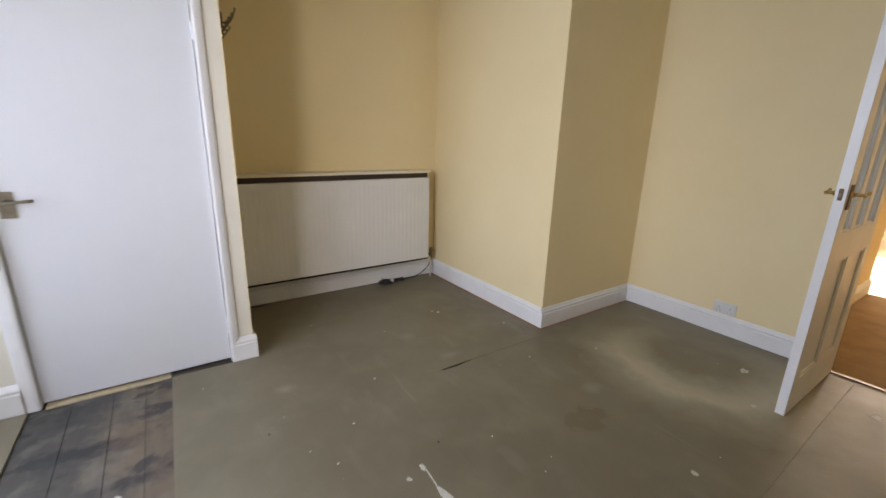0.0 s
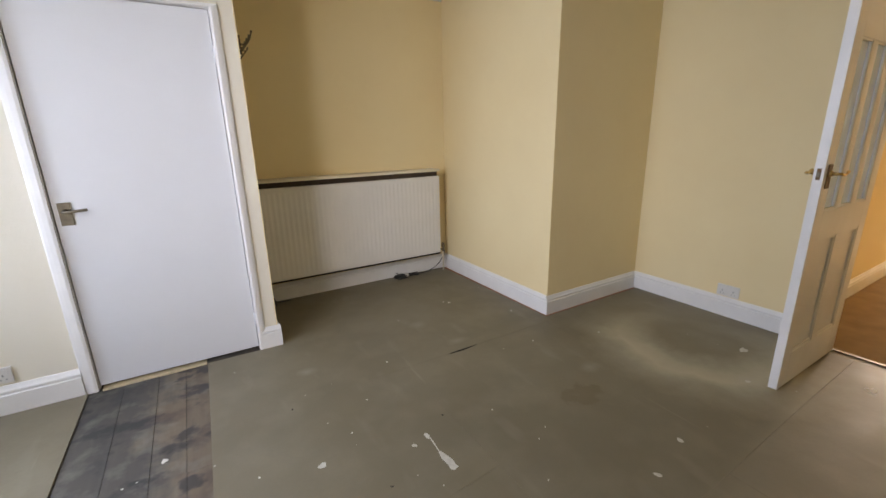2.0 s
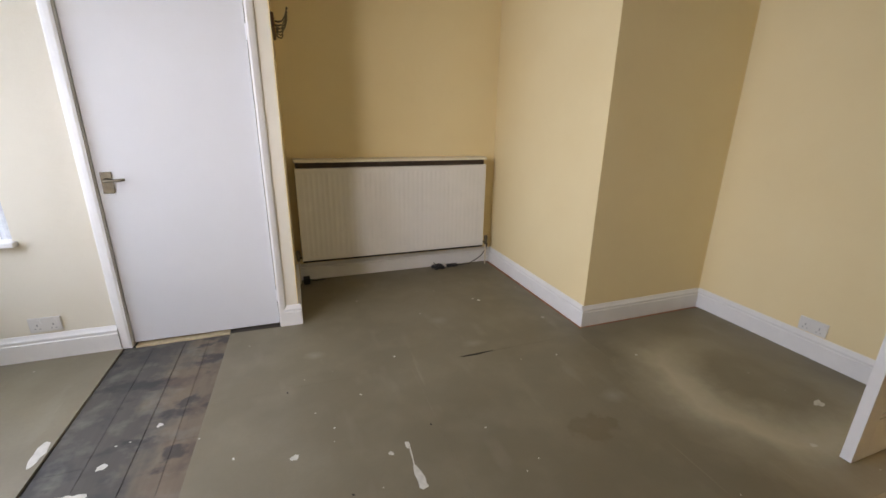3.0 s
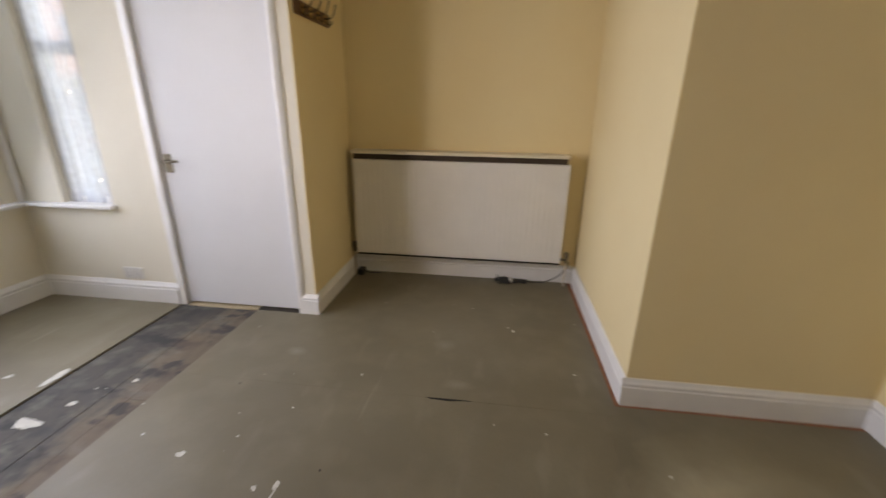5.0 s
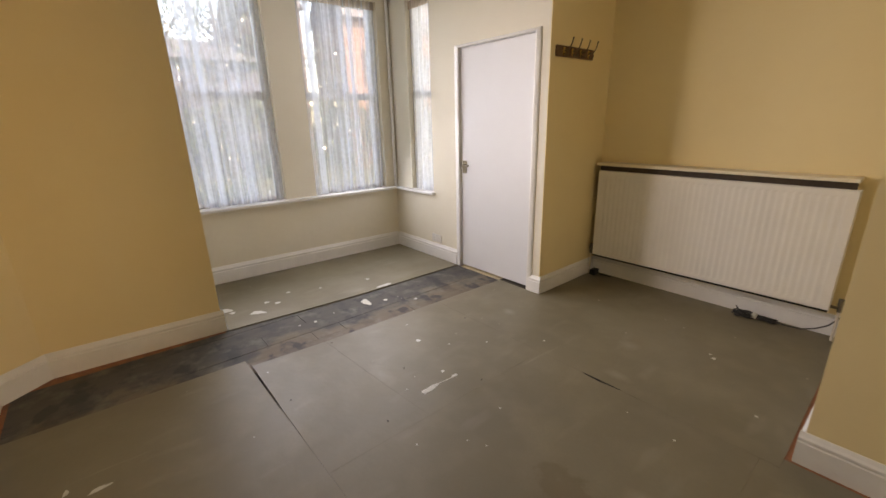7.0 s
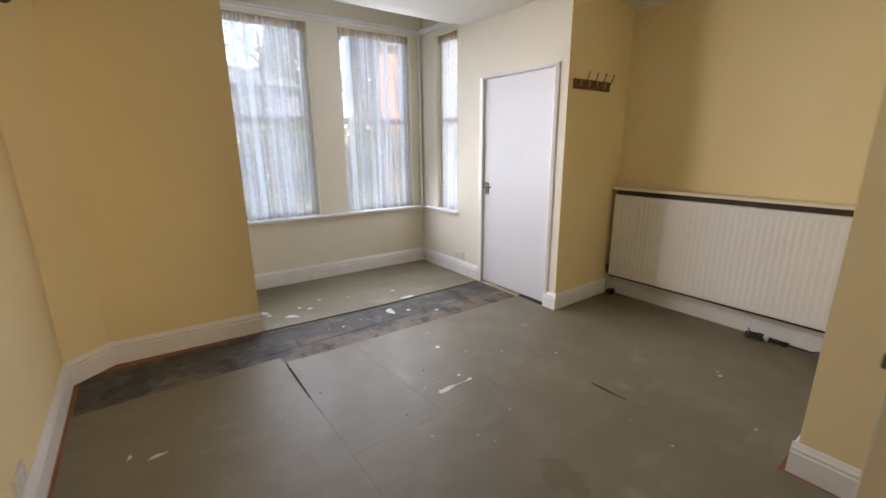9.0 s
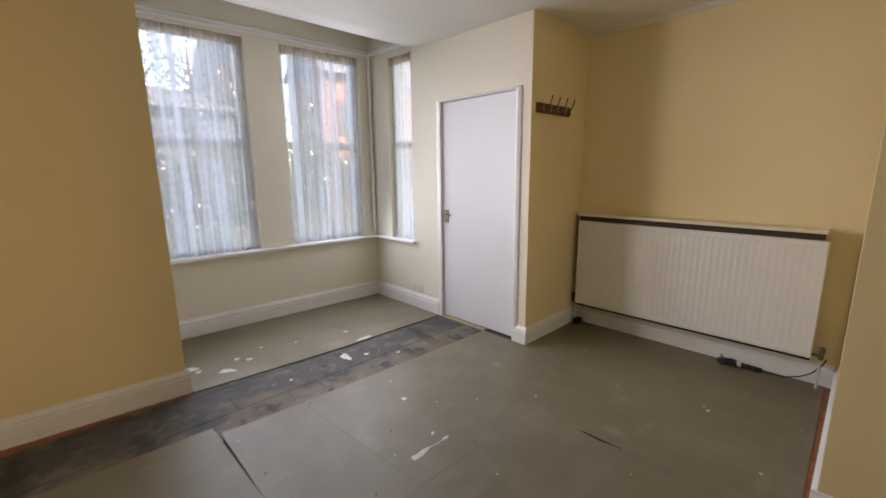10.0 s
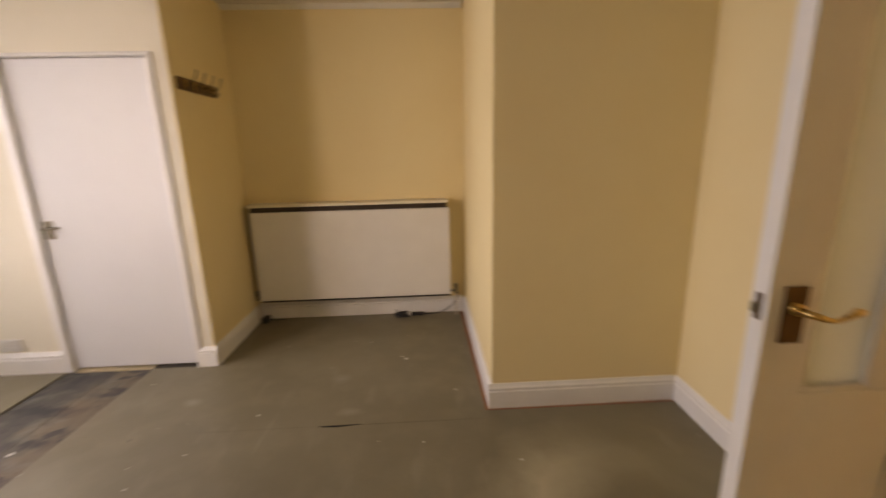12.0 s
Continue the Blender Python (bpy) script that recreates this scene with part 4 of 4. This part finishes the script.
tube(bm, [(0.015, 0, 0), (0.05, 0, -0.02), (0.085, 0, -0.015), (0.1, 0, 0.02), (0.1, 0, 0.045)], 0.008, 8)
part("arm", bm, BRASS, lamp, smooth=True)
bm = bmesh.new()
rod(bm, (0.1, 0, 0.04), (0.1, 0, 0.055), 0.035, 0.045, 20)
rod(bm, (0.1, 0, 0.055), (0.1, 0, 0.12), 0.016, 0.016, 14)
part("candle_cup", bm, BRASS, lamp, smooth=True)
lamp.matrix_basis = pose(-0.925, -0.678, 2.19, 0, 0, 38)

# ---- sockets ----
SLOT = paint("grey_socket_slot", (0.3, 0.29, 0.27), 0.5, 0.1, 30, 60, 0.03)


def socket(m):
    s = tagged(new("wall_socket"), "white plastic double wall socket above the skirting", "socket", "wall sockets")
    part("faceplate", boxes((-0.073, 0.073, -0.011, 0.0, -0.043, 0.043), w=0.004), PLASTIC, s)
    for x in (-0.036, 0.036):
        part("switch", boxes((x - 0.007 + 0.012, x + 0.007 + 0.012, -0.0145, -0.01, 0.012, 0.032), w=0.001), PLASTIC, s)
        part("pin_holes", boxes((x - 0.003, x + 0.003, -0.0114, -0.0108, -0.006, 0.006), (x - 0.014, x - 0.007, -0.0114, -0.0108, -0.024, -0.019), (x + 0.007, x + 0.014, -0.0114, -0.0108, -0.024, -0.019)), SLOT, s)
    s.matrix_basis = m
    return s


s0 = socket(pose(-1.152, YD, 0.212))
copy_thing(s0, pose(XR, 1.134, 0.192, 0, 0, -90))
copy_thing(s0, pose(0.36, YN, 0.215, 0, 0, 180))

# ---- the hall beyond the doorway ----
structure("hall_floor", boxes((3.06, 5.2, -2.0, 0.9, -0.12, 0.002)), CARPET, "tan brown hall carpet", "floor")
structure("hall_floor_far", boxes((5.2, 8.2, -2.0, 3.0, -0.12, 0.004)), TILE, "pale floor of the room beyond the hall", "floor")
structure("wall_hall_north", boxes((3.192, 5.25, 0.78, 0.9, -0.1, TOP)), WALL, WALL_LABEL, "wall")
structure("wall_hall_east", boxes((8.0, 8.2, -2.1, 0.75, -0.1, TOP), (8.0, 8.2, 1.95, 3.0, -0.1, TOP), (8.0, 8.2, 0.75, 1.95, -0.1, 0.85), (8.0, 8.2, 0.75, 1.95, 2.15, TOP), (5.25, 8.0, 2.4, 2.6, -0.1, TOP), (5.15, 5.25, 0.9, 2.6, -0.1, TOP)), CEIL, "pale wall of the room beyond the hall", "wall")
structure("wall_hall_south", boxes((3.0, 8.0, -2.1, -2.0, -0.1, TOP), (3.192, 3.3, -2.0, -0.95, -0.1, TOP)), WALL, WALL_LABEL, "wall")
structure("hall_ceiling", boxes((3.192, 8.2, -2.1, 2.6, ZC, ZC + 0.1)), CEIL, "off-white hall ceiling", "ceiling")
bm = bmesh.new()
profile_run(bm, (5.25, 0.78), (3.2, 0.78), SKIRT)
structure("baseboard", bm, GLOSS, "white gloss skirting board in the hall", "skirting board")
bm = bmesh.new()
profile_run(bm, (8.0, -2.0), (8.0, 2.4), SKIRT)
structure("baseboard", bm, GLOSS, "white gloss skirting board in the far room", "skirting board")

# ---- outside the bay ----
structure("ground", boxes((-400, -2.1, -400, 400, -0.7, -0.5)), GROUND, "garden ground and street beyond the bay", "ground")


def hedge(x, y0, y1, h, seed, name="hedge", label="clipped green garden hedge in sunlight", n=7000, w=0.45):
    rnd = np.random.RandomState(seed)
    c = np.stack([x + rnd.normal(0, w * 0.45, n), rnd.uniform(y0, y1, n), -0.5 + (h + 0.5) * rnd.uniform(0, 1, n) ** 0.8], 1)
    c[:, 2] += 0.12 * np.sin(c[:, 1] * 3.1) * (c[:, 2] > h * 0.6)
    u, v = rnd.normal(0, 1, (n, 3)), rnd.normal(0, 1, (n, 3))
    u /= np.linalg.norm(u, axis=1)[:, None]
    v -= u * (u * v).sum(1)[:, None]
    v /= np.linalg.norm(v, axis=1)[:, None]
    s = rnd.uniform(0.025, 0.05, n)[:, None]
    co = np.stack([c - u * s, c + v * s * 0.5, c + u * s, c - v * s * 0.5], 1).reshape(-1, 3)
    me = bpy.data.meshes.new(name)
    me.from_pydata(co.tolist(), [], np.arange(4 * n).reshape(-1, 4).tolist())
    me.materials.append(LEAF)
    return tagged(new(name, me), label, "hedge", kind="stuff")


hedge(-5.3, -3.5, 1.9, 0.62, 1, n=14000)
hedge(-7.2, 1.2, 10.5, 1.85, 2, n=34000)


def tree(x, y, h, seed):
    rnd = random.Random(seed)
    t = thing("garden_tree", "leafy garden tree behind the hedge", "tree")
    bm = bmesh.new()
    tube(bm, [(x, y, -0.5), (x + 0.05, y, h * 0.3), (x - 0.04, y + 0.1, h * 0.6), (x, y + 0.05, h * 0.9)], [0.14, 0.11, 0.07, 0.03], 8)
    tips = []
    for k in range(9):
        z = h * rnd.uniform(0.35, 0.85)
        a = rnd.uniform(0, 6.28)
        r = rnd.uniform(0.6, 1.3)
        e = (x + r * math.cos(a), y + r * math.sin(a), z + rnd.uniform(0.2, 0.7))
        tube(bm, [(x, y, z), (x + 0.5 * r * math.cos(a), y + 0.5 * r * math.sin(a), z + 0.2), e], [0.045, 0.03, 0.012], 6)
        tips.append(e)
    part("trunk", bm, BARK, t)
    g = np.random.RandomState(seed)
    cs = np.concatenate([g.normal(0, 0.36, (260, 3)) + p for p in tips])
    n = len(cs)
    u, v = g.normal(0, 1, (n, 3)), g.normal(0, 1, (n, 3))
    u /= np.linalg.norm(u, axis=1)[:, None]
    v -= u * (u * v).sum(1)[:, None]
    v /= np.linalg.norm(v, axis=1)[:, None]
    s = g.uniform(0.03, 0.06, n)[:, None]
    co = np.stack([cs - u * s, cs + v * s * 0.5, cs + u * s, cs - v * s * 0.5], 1).reshape(-1, 3)
    me = bpy.data.meshes.new("crown")
    me.from_pydata(co.tolist(), [], np.arange(4 * n).reshape(-1, 4).tolist())
    me.materials.append(LEAF)
    c = new("crown", me)
    c.parent = t
    return t


tree(-12.5, 3.4, 5.6, 3)
tree(-12.0, 5.4, 4.4, 5)
tree(-10.5, 1.5, 5.8, 8)


def house(x, y0, y1, h, label, name="brick_house", skin=None, rise=2.4, deep=6.0):
    hs = thing(name, label, "house")
    part("wall", boxes((x - deep, x, y0, y1, -0.6, h)), skin or BRICK, hs)
    bm = bmesh.new()
    a = [bm.verts.new(p) for p in ((x + 0.3, y0 - 0.1, h), (x - deep - 0.3, y0 - 0.1, h), (x - deep / 2, y0 - 0.1, h + rise), (x + 0.3, y1 + 0.1, h), (x - deep - 0.3, y1 + 0.1, h), (x - deep / 2, y1 + 0.1, h + rise))]
    for f in ((0, 1, 2), (3, 5, 4), (0, 3, 4, 1), (0, 2, 5, 3), (1, 4, 5, 2)):
        bm.faces.new([a[i] for i in f])
    part("roof", bm, SLATE, hs)
    k = int((y1 - y0) / 2.4)
    for i in range(k if h > 5 else 0):
        y = y0 + (i + 0.5) * (y1 - y0) / k
        for z in (0.3, 3.0)[: 2 if h > 5 else 1]:
            w = part("window", boxes((x - 0.05, x + 0.04, y - 0.55, y + 0.55, z, z + 1.45), w=0.01), PEGWOOD, hs)
            part("pane", boxes((x + 0.041, x + 0.046, y - 0.47, y + 0.47, z + 0.08, z + 0.7)), DARKGLASS, w)
            part("pane", boxes((x + 0.041, x + 0.046, y - 0.47, y + 0.47, z + 0.76, z + 1.37)), DARKGLASS, w)
    return hs


house(-15, -6, 5.4, 3.6, "grey rendered house with slate roof across the street", "rendered_house", RENDER_GREY, 1.1)
house(-15, 5.7, 7.2, 5.6, "red brick house with white windows across the street")
house(-15, 9.0, 17, 5.6, "red brick house with white windows across the street", deep=3.0)
# an unseen slab over this house, added to shade the front garden
structure("wall_upper_storey", boxes((-2.1, 8.2, -2.1, 2.7, TOP + 0.05, 3.2), (-1.15, 8.2, 2.7, 3.5, TOP + 0.05, 3.2)), BRICK, "unseen brick slab over the house, added to shade the front garden", "wall")
